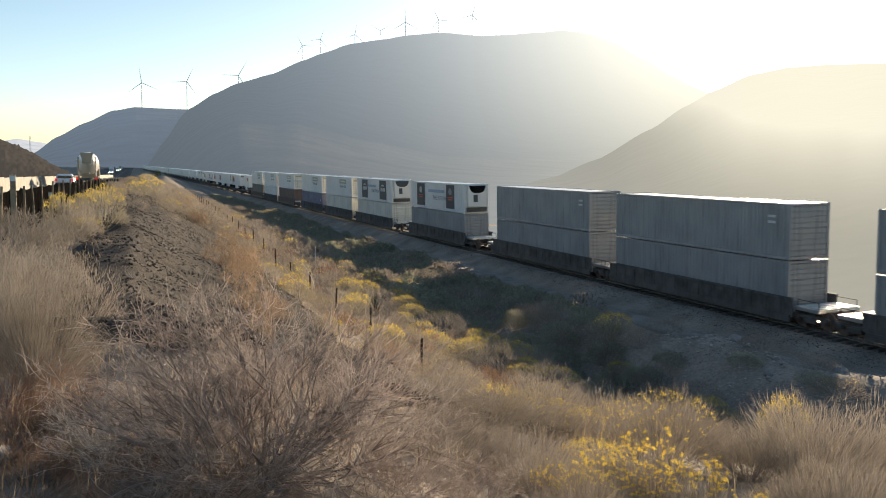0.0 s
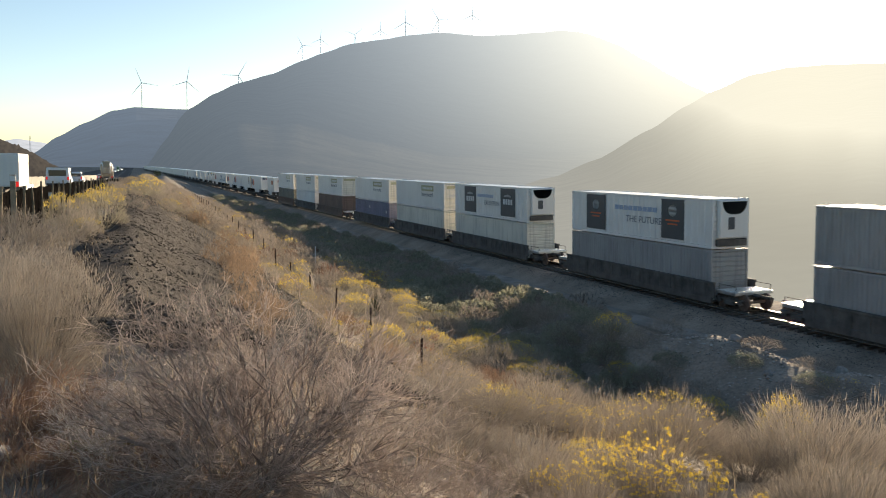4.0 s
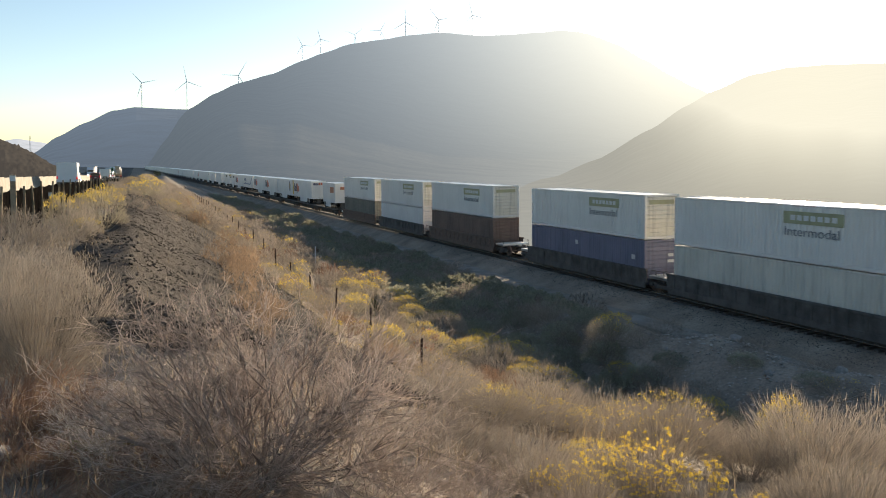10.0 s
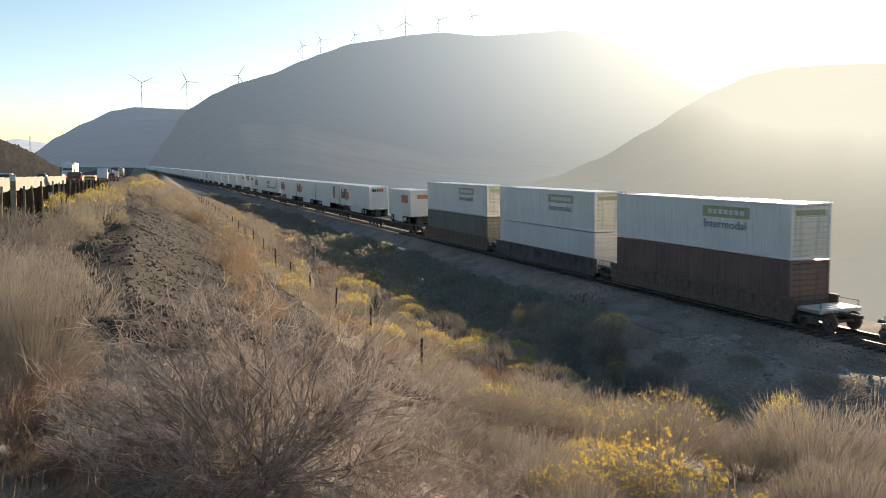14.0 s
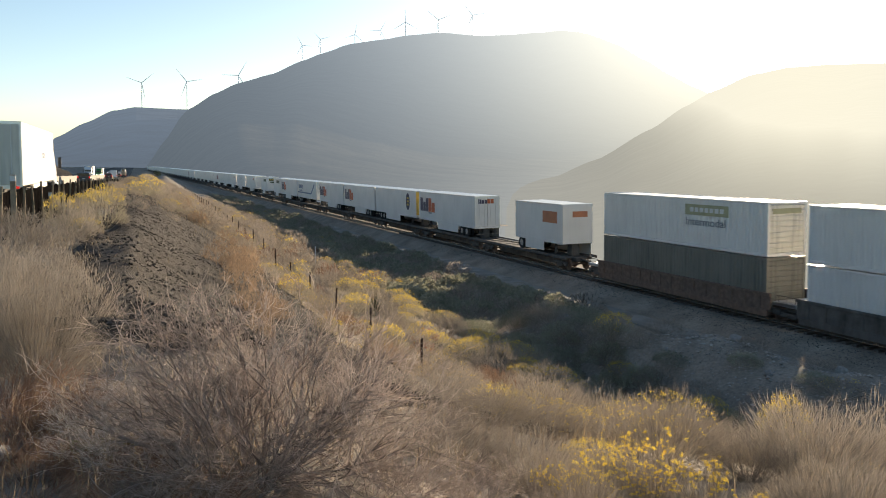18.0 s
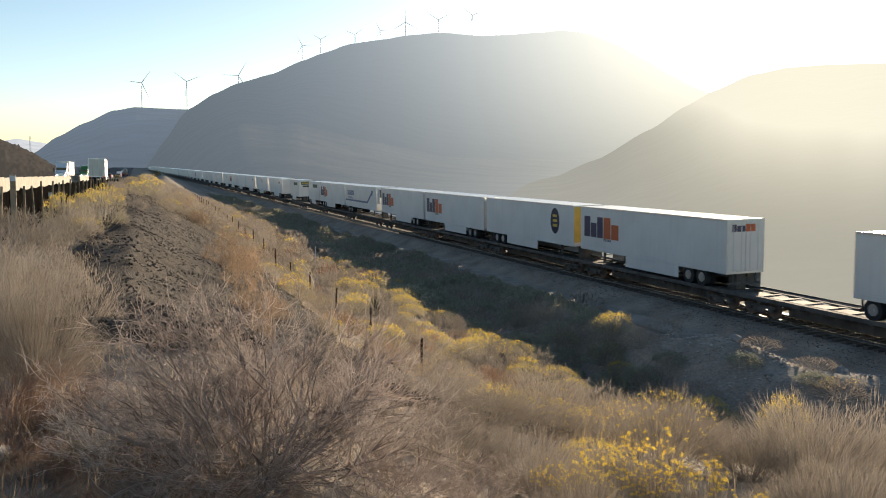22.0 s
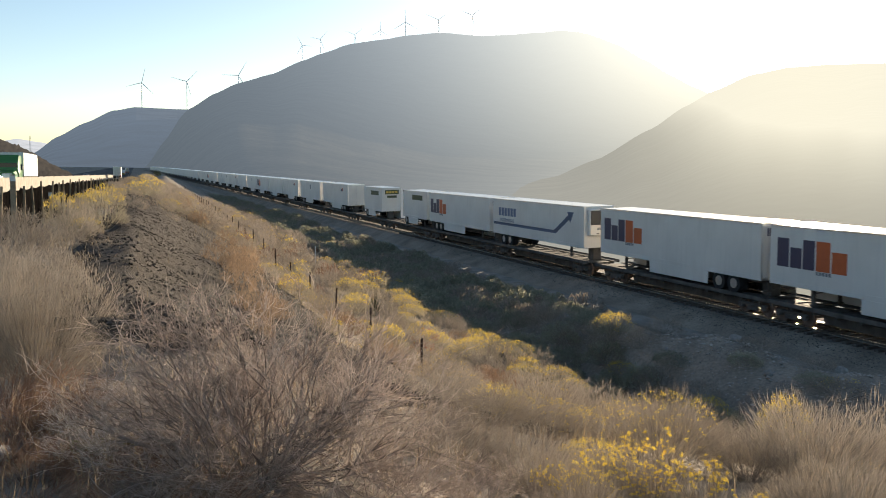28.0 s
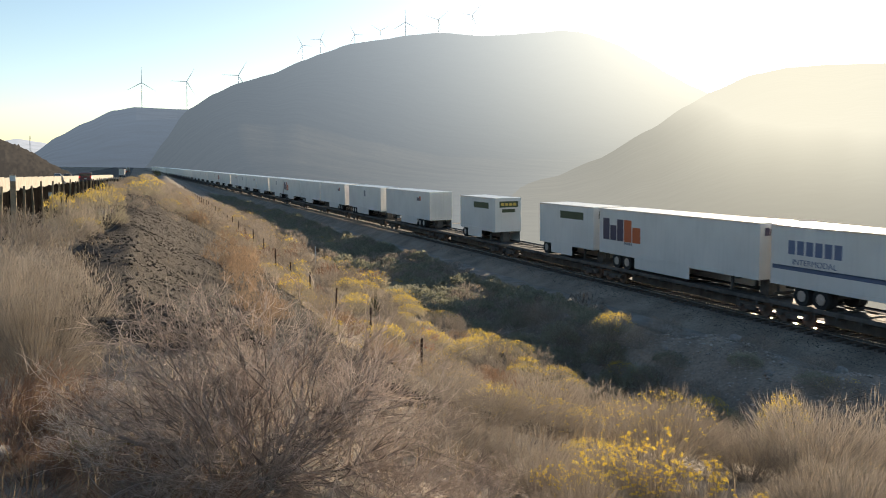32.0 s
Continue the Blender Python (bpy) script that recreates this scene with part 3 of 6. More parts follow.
def spine_car(s, length):
    """A long flat car with a bare deck for trailers."""
    key = ("flat", length)
    if key in CAR_CACHE:
        car = copy_thing(CAR_CACHE[key], rail_lie)
    else:
        car = thing("flat_car", Matrix(), "dark flat rail car with bare metal deck edges under trailers", "rail car", "cars of the train")
        bm = boxm(-0.5, 0.5, -0.4, length + 0.4, 0.70, 1.0, 0.03)
        box(bm, -0.45, 0.45, 2.7, length - 3.1, 0.2, 0.68, 0.03)
        part("centre_sill", bm, STEEL, car)
        for x in (-1, 1):
            bm = boxm(min(x * 1.30, x * 1.36), max(x * 1.30, x * 1.36), -0.3, length + 0.3, 0.90, 1.12, 0.015)
            for k in range(12):
                y = 0.4 + k * (length - 0.8) / 11
                box(bm, min(x * 0.5, x * 1.30), max(x * 0.5, x * 1.30), y - 0.07, y + 0.07, 0.76, 0.985)
            part("side_rail", bm, STEEL, car)
            part("tread_plate", boxm(min(x * 0.72, x * 1.30), max(x * 0.72, x * 1.30), -0.3, length + 0.3, 1.0, 1.05, 0.01), DECK, car, "worn steel tread plate")
        beam = mesh_of("cross_member", boxm(-0.72, 0.72, 0, 0.2, 1.002, 1.04), STEEL)
        for k in range(int(length / 1.5)):
            part("cross_member", beam, None, car).location.y = 0.3 + k * 1.5
        bm = boxm(-0.35, 0.35, 0.6, 1.3, 1.02, 2.0, 0.05)
        part("hitch_stand", bm, STEEL, car)
        for y in (1.2, length - 1.6):
            bogie(car, y)
        bm = bmesh.new()
        rod(bm, (0, -1.2, 0.85), (0, 0, 0.85), 0.1)
        part("coupler", bm, STEEL, car)
        CAR_CACHE[key] = car
    return joins_train(car, s)


TRAILER_MESH = {}


def trailer_meshes(L, flip, skirt):
    """Built with the front end at y = 0; flip: the rear doors lead instead."""
    key = (L, flip, skirt)
    if key in TRAILER_MESH:
        return TRAILER_MESH[key]
    T, B = 5.06, 1.98
    d = {}
    bm = boxm(-CW, -CW + 0.05, 0.06, L - 0.06, B + 0.24, T - 0.12)
    n = int(L / 0.61)
    d["side_wall"] = (bm, WHITE)
    d["side_wall_far"] = (boxm(CW - 0.05, CW, 0.06, L - 0.06, B + 0.24, T - 0.12), WHITE)
    bm = bmesh.new()
    for x in (-CW - 0.008, CW - 0.052):
        box(bm, x, x + 0.06, 0.0, L, B, B + 0.24, 0.01)
        for i in range(n * 2):
            y = 0.2 + i * (L - 0.4) / (2 * n)
            box(bm, x - 0.006, x, y, y + 0.06, B + 0.10, B + 0.16)
    d["bottom_rail"] = (bm, WHITE)
    bm = bmesh.new()
    for x in (-CW - 0.006, CW - 0.054):
        box(bm, x, x + 0.06, 0.0, L, T - 0.12, T, 0.012)
    d["top_rail"] = (bm, ALU)
    bm = boxm(-CW + 0.06, CW - 0.06, 0.02, L - 0.02, T - 0.03, T - 0.008)
    d["roof"] = (bm, ROOF)
    d["floor"] = (boxm(-CW + 0.06, CW - 0.06, 0.05, L - 0.05, B, B + 0.2), STEEL)
    f0, f1 = (L - 0.06, L) if flip else (0.0, 0.06)
    bm = boxm(-CW + 0.004, CW - 0.004, f0, f1, B + 0.02, T - 0.02, 0.02)
    for x in (-CW - 0.004, CW - 0.10):
        box(bm, x, x + 0.104, f0 - 0.01, f1 + 0.01, B + 0.02, T - 0.005, 0.01)
    d["nose"] = (bm, WHITE)
    r0, r1 = (0.0, 0.05) if flip else (L - 0.05, L)
    bm = bmesh.new()
    for x in (-CW - 0.004, CW - 0.09):
        box(bm, x, x + 0.094, r0 - 0.004, r1 + 0.004, B, T - 0.005, 0.01)
    box(bm, -CW + 0.09, CW - 0.09, r0, r1, T - 0.16, T - 0.01)
    box(bm, -CW + 0.09, CW - 0.09, r0, r1, B, B + 0.14)
    d["door_frame"] = (bm, ALU)
    o = -1 if flip else 1
    for k in (-1, 1):
        e = r0 if flip else r1
        bm = boxm(min(k * 0.015, k * (CW - 0.1)), max(k * 0.015, k * (CW - 0.1)), min(e, e - o * 0.04), max(e, e - o * 0.04), B + 0.15, T - 0.17, 0.006)
        for a in (0.3, 0.85):
            rod(bm, (k * a, e + o * 0.02, B + 0.16), (k * a, e + o * 0.02, T - 0.18), 0.016)
        for h in (0.35, 1.2, 2.0, 2.7):
            box(bm, min(k * 1.05, k * 1.19), max(k * 1.05, k * 1.19), min(e, e + o * 0.02), max(e, e + o * 0.02), B + h, B + h + 0.06)
        d["door" if k < 0 else "door_far"] = (bm, WHITE)
    # running gear
    back = (lambda y: y) if flip else (lambda y: L - y)
    ax = (2.2, 3.45) if L > 10 else (1.1,)
    for i, y in enumerate(ax):
        for k in (-1, 1):
            tag = "wheel" + "_far" * (k > 0) + "_%d" % i
            bm = disc_x(bmesh.new(), min(k * 1.27, k * 1.0), max(k * 1.27, k * 1.0), back(y), 1.58, 0.51, 24)
            disc_x(bm, min(k * 0.94, k * 0.67), max(k * 0.94, k * 0.67), back(y), 1.58, 0.51, 20)
            d[tag] = (bm, RUBBER)
            bm = disc_x(bmesh.new(), min(k * 1.275, k * 1.2), max(k * 1.275, k * 1.2), back(y), 1.58, 0.28, 16)
            disc_x(bm, min(k * 1.30, k * 1.2), max(k * 1.30, k * 1.2), back(y), 1.58, 0.1, 10)
            d["rim" + "_far" * (k > 0) + "_%d" % i] = (bm, ALU)
    bm = bmesh.new()
    for x in (-0.55, 0.55):
        box(bm, x - 0.06, x + 0.06, min(back(0.4), back(4.6)), max(back(0.4), back(4.6)), 1.72, 1.98)
    for y in ax:
        rod(bm, (-1, back(y), 1.58), (1, back(y), 1.58), 0.07)
    box(bm, -1.1, 1.1, min(back(0.05), back(0.12)), max(back(0.05), back(0.12)), 1.36, 1.48)
    for x in (-0.8, 0.8):
        box(bm, x - 0.04, x + 0.04, min(back(0.05), back(0.12)), max(back(0.05), back(0.12)), 1.42, 1.98)
    d["undercarriage"] = (bm, STEEL)
    leg = L - 2.6 if L > 10 else L - 1.9
    bm = bmesh.new()
    for x in (-0.85, 0.85):
        y = back(leg)
        box(bm, x - 0.07, x + 0.07, y - 0.07, y + 0.07, 1.2, 1.98)
        box(bm, x - 0.14, x + 0.14, y - 0.14, y + 0.14, 1.14, 1.2)
    rod(bm, (-0.85, back(leg), 1.75), (0.85, back(leg), 1.75), 0.03)
    d["landing_leg"] = (bm, STEEL)
    if skirt:
        a, b = sorted((back(4.4 if L > 10 else 1.9), back(10.2 if L > 10 else 5.2)))
        d["side_skirt"] = (boxm(-CW, -CW + 0.03, a, b, 1.28, B - 0.004, 0.006), WHITE)
        # far skirt added full length and deep, to block low sun under the trailer
        d["side_skirt_far"] = (boxm(CW - 0.03, CW, 0.2, L - 0.2, 1.06, B - 0.004, 0.006), WHITE)
    TRAILER_MESH[key] = {k: mesh_of(k, b, m) for k, (b, m) in d.items()}
    return TRAILER_MESH[key]


def trailer(s, L=16.15, flip=False, skirt=True, deco=None, label="white road trailer riding on a flat rail car", name="trailer", paint=None):
    t = thing(name, Matrix(), label, "trailer", "trailers on the train")
    wheels = {}
    for k, me in trailer_meshes(L, flip, skirt).items():
        kind = k.split("_far")[0].rstrip("_0123456789")
        p = paint if paint and kind in ("side_wall", "nose", "door", "bottom_rail") else None
        ob = part(kind, painted(me, p) if p else me, None, wheels.get(k.replace("rim", "wheel"), t) if kind == "rim" else t)
        if kind == "wheel":
            wheels[k] = ob
    if deco:
        deco(t, L, flip)
    return joins_train(t, s)


def slab(t, name, y0, y1, z0, z1, material, label=""):
    return part(name, boxm(-CW - 0.010, -CW - 0.002, y0, y1, z0, z1), material, t, label)


def deco_parcel(t, L, flip, y=None, z=3.9, size=1.27, ends=True):
    """A two-colour company mark as plain blocks: three dark purple, two red-orange."""
    y = (L - 0.45) if y is None else y
    for w, h0, h1, m in ((0.55, 0.0, 1.0, PURPLE), (0.52, 0.0, 0.7, PURPLE), (0.52, 0.0, 1.0, PURPLE), (0.60, 0.0, 1.0, ORANGE), (0.62, 0.0, 0.7, ORANGE)):
        slab(t, "company_mark", y - w * size * 1.25, y - 0.06, z - 0.75 * size + h0, z - 0.75 * size + h1 * size * 1.15, m)
        y -= w * size * 1.3
    for k in range(5):
        slab(t, "small_mark", y + 1.0 + k * 0.2, y + 1.14 + k * 0.2, z - 1.15, z - 0.98, GREYINK)
    if ends:
        x = -0.95
        for w, m in ((0.34, PURPLE), (0.30, PURPLE), (0.30, PURPLE), (0.34, ORANGE), (0.36, ORANGE)):
            part("company_mark", boxm(x, x + w - 0.05, -0.022, -0.004, 4.35, 4.35 + (0.42 if w > 0.31 else 0.34)), m, t)
            x += w


def deco_oval(t, L, flip):
    bm = bmesh.new()
    vs = [bm.verts.new((-CW - 0.008, 2.95 + 0.72 * math.cos(a / 24 * 2 * math.pi), 3.75 + 1.0 * math.sin(a / 24 * 2 * math.pi))) for a in range(24)]
    bmesh.ops.solidify(bm, geom=[bm.faces.new(vs)], thickness=0.008)
    oval = part("company_mark", bm, PURPLE, t, "dark oval mark with orange centre")
    for h in (-0.45, -0.08, 0.29):
        part("bar", boxm(-CW - 0.02, -CW - 0.009, 2.6, 3.27, 3.75 + h, 3.75 + h + 0.2), YELLOWP, oval)
    part("nose_panel", boxm(-CW + 0.02, CW - 0.02, -0.022, -0.006, 2.3, 4.95), YELLOWP, t, "yellow front panel")


def trailer_unit(t, H):
    """A bulging cooling unit: dark grille beside a white cover above, a white hood below."""
    unit = part("cooling_unit", boxm(-1.02, 0.98, -0.42, 0.0, H - 2.15, H - 0.22, 0.07), WHITE, t, "white bulging cooling unit")
    part("grille", boxm(-0.96, -0.02, -0.45, -0.40, H - 1.35, H - 0.30, 0.03), BLACKP, unit, "dark radiator grille")
    part("cover", boxm(0.02, 0.72, -0.46, -0.40, H - 1.28, H - 0.34, 0.03), WHITE, unit)
    part("grille_edge", boxm(0.75, 0.95, -0.45, -0.40, H - 1.35, H - 0.30, 0.02), BLACKP, unit)
    for k in range(5):
        part("small_mark", boxm(-0.45 + k * 0.2, -0.29 + k * 0.2, -0.435, -0.415, H - 1.72, H - 1.55), GREYINK, unit)
    for x in (-0.5, 0.2, 0.6):
        part("vent_slot", boxm(x, x + 0.2, -0.435, -0.415, H - 2.02, H - 1.96), BLACKP, unit)


def deco_slope(t, L, flip):
    """Block mark, the word below it and a blue stripe that kinks upward to an arrowhead."""
    trailer_unit(t, 5.06)
    for k in range(6):
        slab(t, "company_mark", 14.9 - k * 0.6 - 0.46, 14.9 - k * 0.6, 3.62, 4.32, BLUEINK)
    part("lettering", on_left(text_mesh("INTERMODAL", 0.40, 0.004, 1.15), -CW - 0.008, 14.6, 3.12), BLUEINK, t)
    bm = bmesh.new()
    pts = [(16.0, 3.02), (16.0, 2.80), (4.3, 2.78), (2.2, 3.95), (2.0, 3.75), (1.5, 4.55), (2.5, 4.55), (2.35, 4.3), (4.6, 3.02)]
    vs = [bm.verts.new((-CW - 0.006, a, b)) for a, b in pts]
    bmesh.ops.solidify(bm, geom=[bm.faces.new(vs)], thickness=0.005)
    part("stripe", bm, BLUEINK, t, "slate blue stripe with a kink and an arrowhead")


def deco_orange_board(t, L, flip):
    bm = boxm(-CW - 0.012, -CW - 0.002, 0.9, 3.3, 3.55, 4.45, 0.0)
    part("board", bm, mat("orange_board", (0.52, 0.19, 0.09), 0.5, vary=0.08, scale=2), t, "orange rectangular mark")
    part("board", boxm(-0.45, 0.85, -0.03, -0.01, 4.05, 4.5), bpy.data.materials["orange_board"], t, "orange rectangular mark")


def deco_green_board(t, L, flip):
    dk = bpy.data.materials.get("dark_green_board") or mat("dark_green_board", (0.06, 0.075, 0.03), 0.5, vary=0.08, scale=2)
    slab(t, "board", 1.4, 4.9, 4.05, 4.6, dk, "dark green name board")
    b = part("board", boxm(-0.85, 1.0, -0.03, -0.006, 4.2, 4.75), dk, t, "dark green name board")
    for k in range(4):
        part("bar", boxm(-0.7 + k * 0.4, -0.4 + k * 0.4, -0.04, -0.03, 4.35, 4.6), YELLOWP, b)
    part("board", boxm(-0.6, 0.7, -0.03, -0.006, 3.75, 4.05), dk, t)


def deco_small(t, L, flip):
    slab(t, "company_mark", 3.2, 4.3, 4.0, 4.35, PURPLE)
    slab(t, "company_mark", 3.0, 3.5, 4.0, 4.5, ORANGE)


def deco_tiny(t, L, flip):
    slab(t, "company_mark", L * 0.45, L * 0.45 + 0.8, 3.7, 4.5, GREYINK)


def deco_none(t, L, flip):
    slab(t, "marking", L - 1.4, L - 0.9, 2.5, 2.65, GREYINK)


def train():
    up, low = 3.28, 0.35
    stack = [
        (-135.5, GREY_BOX, GREY_BOX, None, None, "grey"), (-114.0, GREY_BOX, GREY_BOX, sign_plain, None, "grey"), (-94.3, GREY_BOX, GREY_BOX, sign_plain, None, "grey"),
        (-70.4, WHITE, GREY_BOX, reefer_sign_future, None, "white refrigerated"), (-46.65, WHITE, CREAM, reefer_sign, None, "white refrigerated"),
        (-27.3, WHITE, CREAM, sign_intermodal, CREAM, "white ribbed"), (-8.0, WHITE, BLUE_BOX, sign_intermodal, CREAM, "white ribbed"),
        (15.9, WHITE, BROWN_BOX, sign_intermodal, CREAM, "white ribbed"), (35.0, WHITE, WHITE, sign_intermodal, CREAM, "white ribbed"), (54.0, WHITE, GREEN_BOX, sign_intermodal, CREAM, "white ribbed")]
    word = {GREY_BOX.name: "grey", CREAM.name: "cream-white", BLUE_BOX.name: "indigo blue", BROWN_BOX.name: "red-brown", WHITE.name: "white", GREEN_BOX.name: "dark olive"}
    for s, a, b, sign, end, w in stack:
        smooth_side = "refrigerated" in w
        container(s, up, 16.15, 2.87, a, w + " container stacked on top of another in a rail car", sign, 26 if smooth_side else 58, end)
        container(s, low, 16.15, 2.87, b, word[b.name] + " ribbed container sunk in a well rail car", sign_number if b is BLUE_BOX else None, 58)
        well_car(s, 16.15, RUST if b in (BROWN_BOX, GREEN_BOX) else STEEL, "dark steel well car carrying stacked containers")
    parcel = lambda t, L, flip: deco_parcel(t, L, flip)
    road = [(76.1, 8.3, False, deco_orange_board, "short white trailer with orange marks on a flat car"),
            (93.3, 16.15, True, parcel, "long white trailer with purple and orange mark"),
            (110.5, 16.15, False, deco_oval, "long white trailer with dark oval mark and yellow nose"),
            (127.3, 16.15, True, parcel, "long white trailer with purple and orange mark"),
            (144.1, 16.15, True, parcel, "long white trailer with purple and orange mark"),
            (162.6, 16.15, False, deco_slope, "long white refrigerated trailer with slate blue stripe"),
            (179.6, 16.15, False, parcel, "long white trailer with purple and orange mark"),
            (196.6, 8.3, False, deco_green_board, "short grey-white trailer with dark green board"),
            (213.7, 8.3, False, deco_green_board, "short grey-white trailer with dark green board"),
            (230.9, 16.15, True, deco_small, "long white trailer with closed rear doors")]
    s = 249.5
    kinds = [deco_tiny, deco_small, deco_none, parcel, deco_tiny, deco_none, deco_small]
    i = 0
    while s < 1010:
        road.append((s, 16.15, i % 3 == 1, kinds[i % 7], "long white trailer riding far back on the train"))
        s += 17.0 if i % 4 else 18.6
        i += 1
    for s, L, flip, deco, label in road:
        trailer(s, L, flip, deco is not deco_slope, deco if s < 520 else None, label, paint=None)
        spine_car(s - 0.3, 16.7 if L > 10 else 16.7)


train()


# ---- wind turbines along the crests ----
TOWER = mat("white_turbine_steel", (0.8, 0.8, 0.8), 0.5, vary=0.04, scale=0.1)
ROTORS = []


def turbine(bearing, hub, low, dist, blade, start, rate):
    """hub and low: elevations in degrees of the hub and of the crest before the tower."""
    b = radians(bearing)
    zb, zh = EYE.z + dist * math.tan(radians(low)) - 14, EYE.z + dist * math.tan(radians(hub))
    t = thing("wind_turbine", pose(dist * math.sin(b), dist * math.cos(b), zb, 0, 0, -bearing), "white three-bladed wind turbine on the hill crest", "wind turbine", "turbines on the ridge")
    h = zh - zb
    part("tower", rod(bmesh.new(), (0, 0, 0), (0, 0, h), blade * 0.03, blade * 0.018, 12), TOWER, t)
    part("nacelle", boxm(-blade * 0.035, blade * 0.035, -blade * 0.12, blade * 0.1, h - blade * 0.035, h + blade * 0.04, 0.3), TOWER, t)
    hub_ob = part("rotor", rod(bmesh.new(), (0, -1.0, 0), (0, 1.5, 0), blade * 0.04, blade * 0.045, 10), TOWER, t)
    hub_ob.location = (0, -blade * 0.14, h)
    for k in range(3):
        bm = bmesh.new()
        rows = []
        for f, c in ((0.03, 0.013), (0.12, 0.024), (0.3, 0.019), (0.6, 0.013), (1.0, 0.006)):
            a = radians(120 * k)
            rows.append([bm.verts.new(Vector((blade * (f * math.sin(a) + e * c * math.cos(a)), dy * blade * c * 0.3, blade * (f * math.cos(a) - e * c * math.sin(a))))) for e, dy in ((-1, 0), (0, -1), (1, 0), (0, 1))])
        for r, q in zip(rows, rows[1:]):
            for i in range(4):
                bm.faces.new((r[i], r[(i + 1) % 4], q[(i + 1) % 4], q[i]))
        bm.faces.new(rows[-1])
        part("blade", bm, TOWER, hub_ob)
    ROTORS.append((hub_ob, hub_ob.location.copy(), start, rate))


for row in ((1.59, 4.98, 3.49, 3006, 50, -8, -3.5), (4.28, 5.17, 3.47, 3006, 50, 25, -3.6), (7.46, 5.67, 5.18, 2640, 47, 30, -60), (11.49, 7.68, 6.66, 2640, 30, -28, 0),
            (12.65, 8.11, 7.23, 2640, 30, 20, -3.6), (14.87, 8.46, 7.93, 2640, 30, 10, -20), (16.52, 8.75, 8.22, 2640, 30, -60, -15), (18.15, 9.31, 8.5, 2640, 42, -2, 0),
            (20.3, 9.49, 8.72, 2640, 40, -25, -1.5), (22.51, 9.8, 8.6, 2640, 40, 15, -3.0)):
    turbine(*row)

# ---- highway edge ----
CONCRETE = mat("pale_concrete", (0.36, 0.325, 0.265), 0.85, vary=0.1, scale=1.2, fine=14, streaks=0.25, bump=0.2)


def barrier(u, y0, y1, seg=6.1):
    b = tagged(new("median_barrier"), "pale sunlit concrete barrier between the carriageways", "barrier", kind="structure")
    pts = [(-0.30, 0), (-0.30, 0.08), (-0.17, 0.33), (-0.08, 1.14), (0.08, 1.14), (0.17, 0.33), (0.30, 0.08), (0.30, 0)]
    bm = bmesh.new()
    ends = []
    for y in (0.02, seg - 0.02):
        ends.append([bm.verts.new((x, y, z)) for x, z in pts])
    for i in range(7):
        bm.faces.new((ends[0][i], ends[1][i], ends[1][i + 1], ends[0][i + 1]))
    bm.faces.new(ends[0])
    bm.faces.new(ends[1][::-1])
    me = mesh_of("barrier_block", bm, CONCRETE)
    y = y0
    while y < y1:
        ob = part("barrier_block", me, None, b)
        ob.matrix_basis = pose(u + ROAD_TURN * y, y, road_z(y), 0, 0, -math.degrees(ROAD_TURN))
        y += seg


barrier(-9.95, 40, 420)
PAINT = mat("worn_road_paint", (0.6, 0.58, 0.52), 0.8, vary=0.15, scale=2)
tagged(strip("trim_edge_line", -4.02, -3.9, ROAD_Z + 0.006, -60, 900, 20, 0.004, PAINT), "worn white edge line", "road marking", kind="structure")
tagged(strip("trim_lane_line", -9.05, -8.93, ROAD_Z + 0.006, -60, 900, 20, 0.004, PAINT), "worn white lane line", "road marking", kind="structure")

FABRIC = mat("black_fence_fabric", (0.018, 0.016, 0.015), 0.9, vary=0.2, scale=4, spec=0.0)
STAKE = mat("weathered_stake_wood", (0.36, 0.27, 0.18), 0.85, vary=0.2, scale=6, per_object=0.25)


def silt_fence():
    f = thing("silt_fence", Matrix(), "black fabric erosion fence on wooden stakes at the road edge", "fence")
    rnd = random.Random(4)
    pts = []
    for k in range(-4, 44):
        y = 25 + k * 1.95
        x = -2.62 + 0.055 * (y - 25)
        pts.append((x, y, land(x, y), 7.0 - 0.0055 * min(15, y - 25) - 0.0115 * max(0, y - 40)))
    for k, (x, y, z, top) in enumerate(pts):
        lean = rnd.uniform(-0.06, 0.06)
        bm = boxm(x - 0.028 + 0.06, x + 0.028 + 0.06, y - 0.028, y + 0.028, z - 0.2, top + rnd.uniform(0.0, 0.13), 0.004)
        bmesh.ops.rotate(bm, cent=(x, y, z), matrix=Matrix.Rotation(lean, 3, "Y"), verts=bm.verts)
        part("stake", bm, STAKE, f)
    bm = bmesh.new()
    rows = []
    for (x, y, z, top), (x2, y2, z2, top2) in zip(pts, pts[1:]):
        for j in range(4):
            t = j / 4
            sag = 0.07 * math.sin(math.pi * t) + rnd.uniform(0, 0.03)
            rows.append([bm.verts.new((x + (x2 - x) * t + rnd.uniform(-0.02, 0.02), y + (y2 - y) * t, h)) for h in (z + (z2 - z) * t - 0.1, (z + top) / 2, top + (top2 - top) * t - sag)])
    for r, q in zip(rows, rows[1:]):
        for i in range(2):
            bm.faces.new((r[i], q[i], q[i + 1], r[i + 1]))
    bmesh.ops.solidify(bm, geom=bm.faces[:], thickness=0.006)
    part("fabric", bm, FABRIC, f, "sagging black fabric")


silt_fence()

GALV = mat("dull_galvanised_steel", (0.42, 0.42, 0.41), 0.5, metal=0.6, vary=0.08, scale=4)


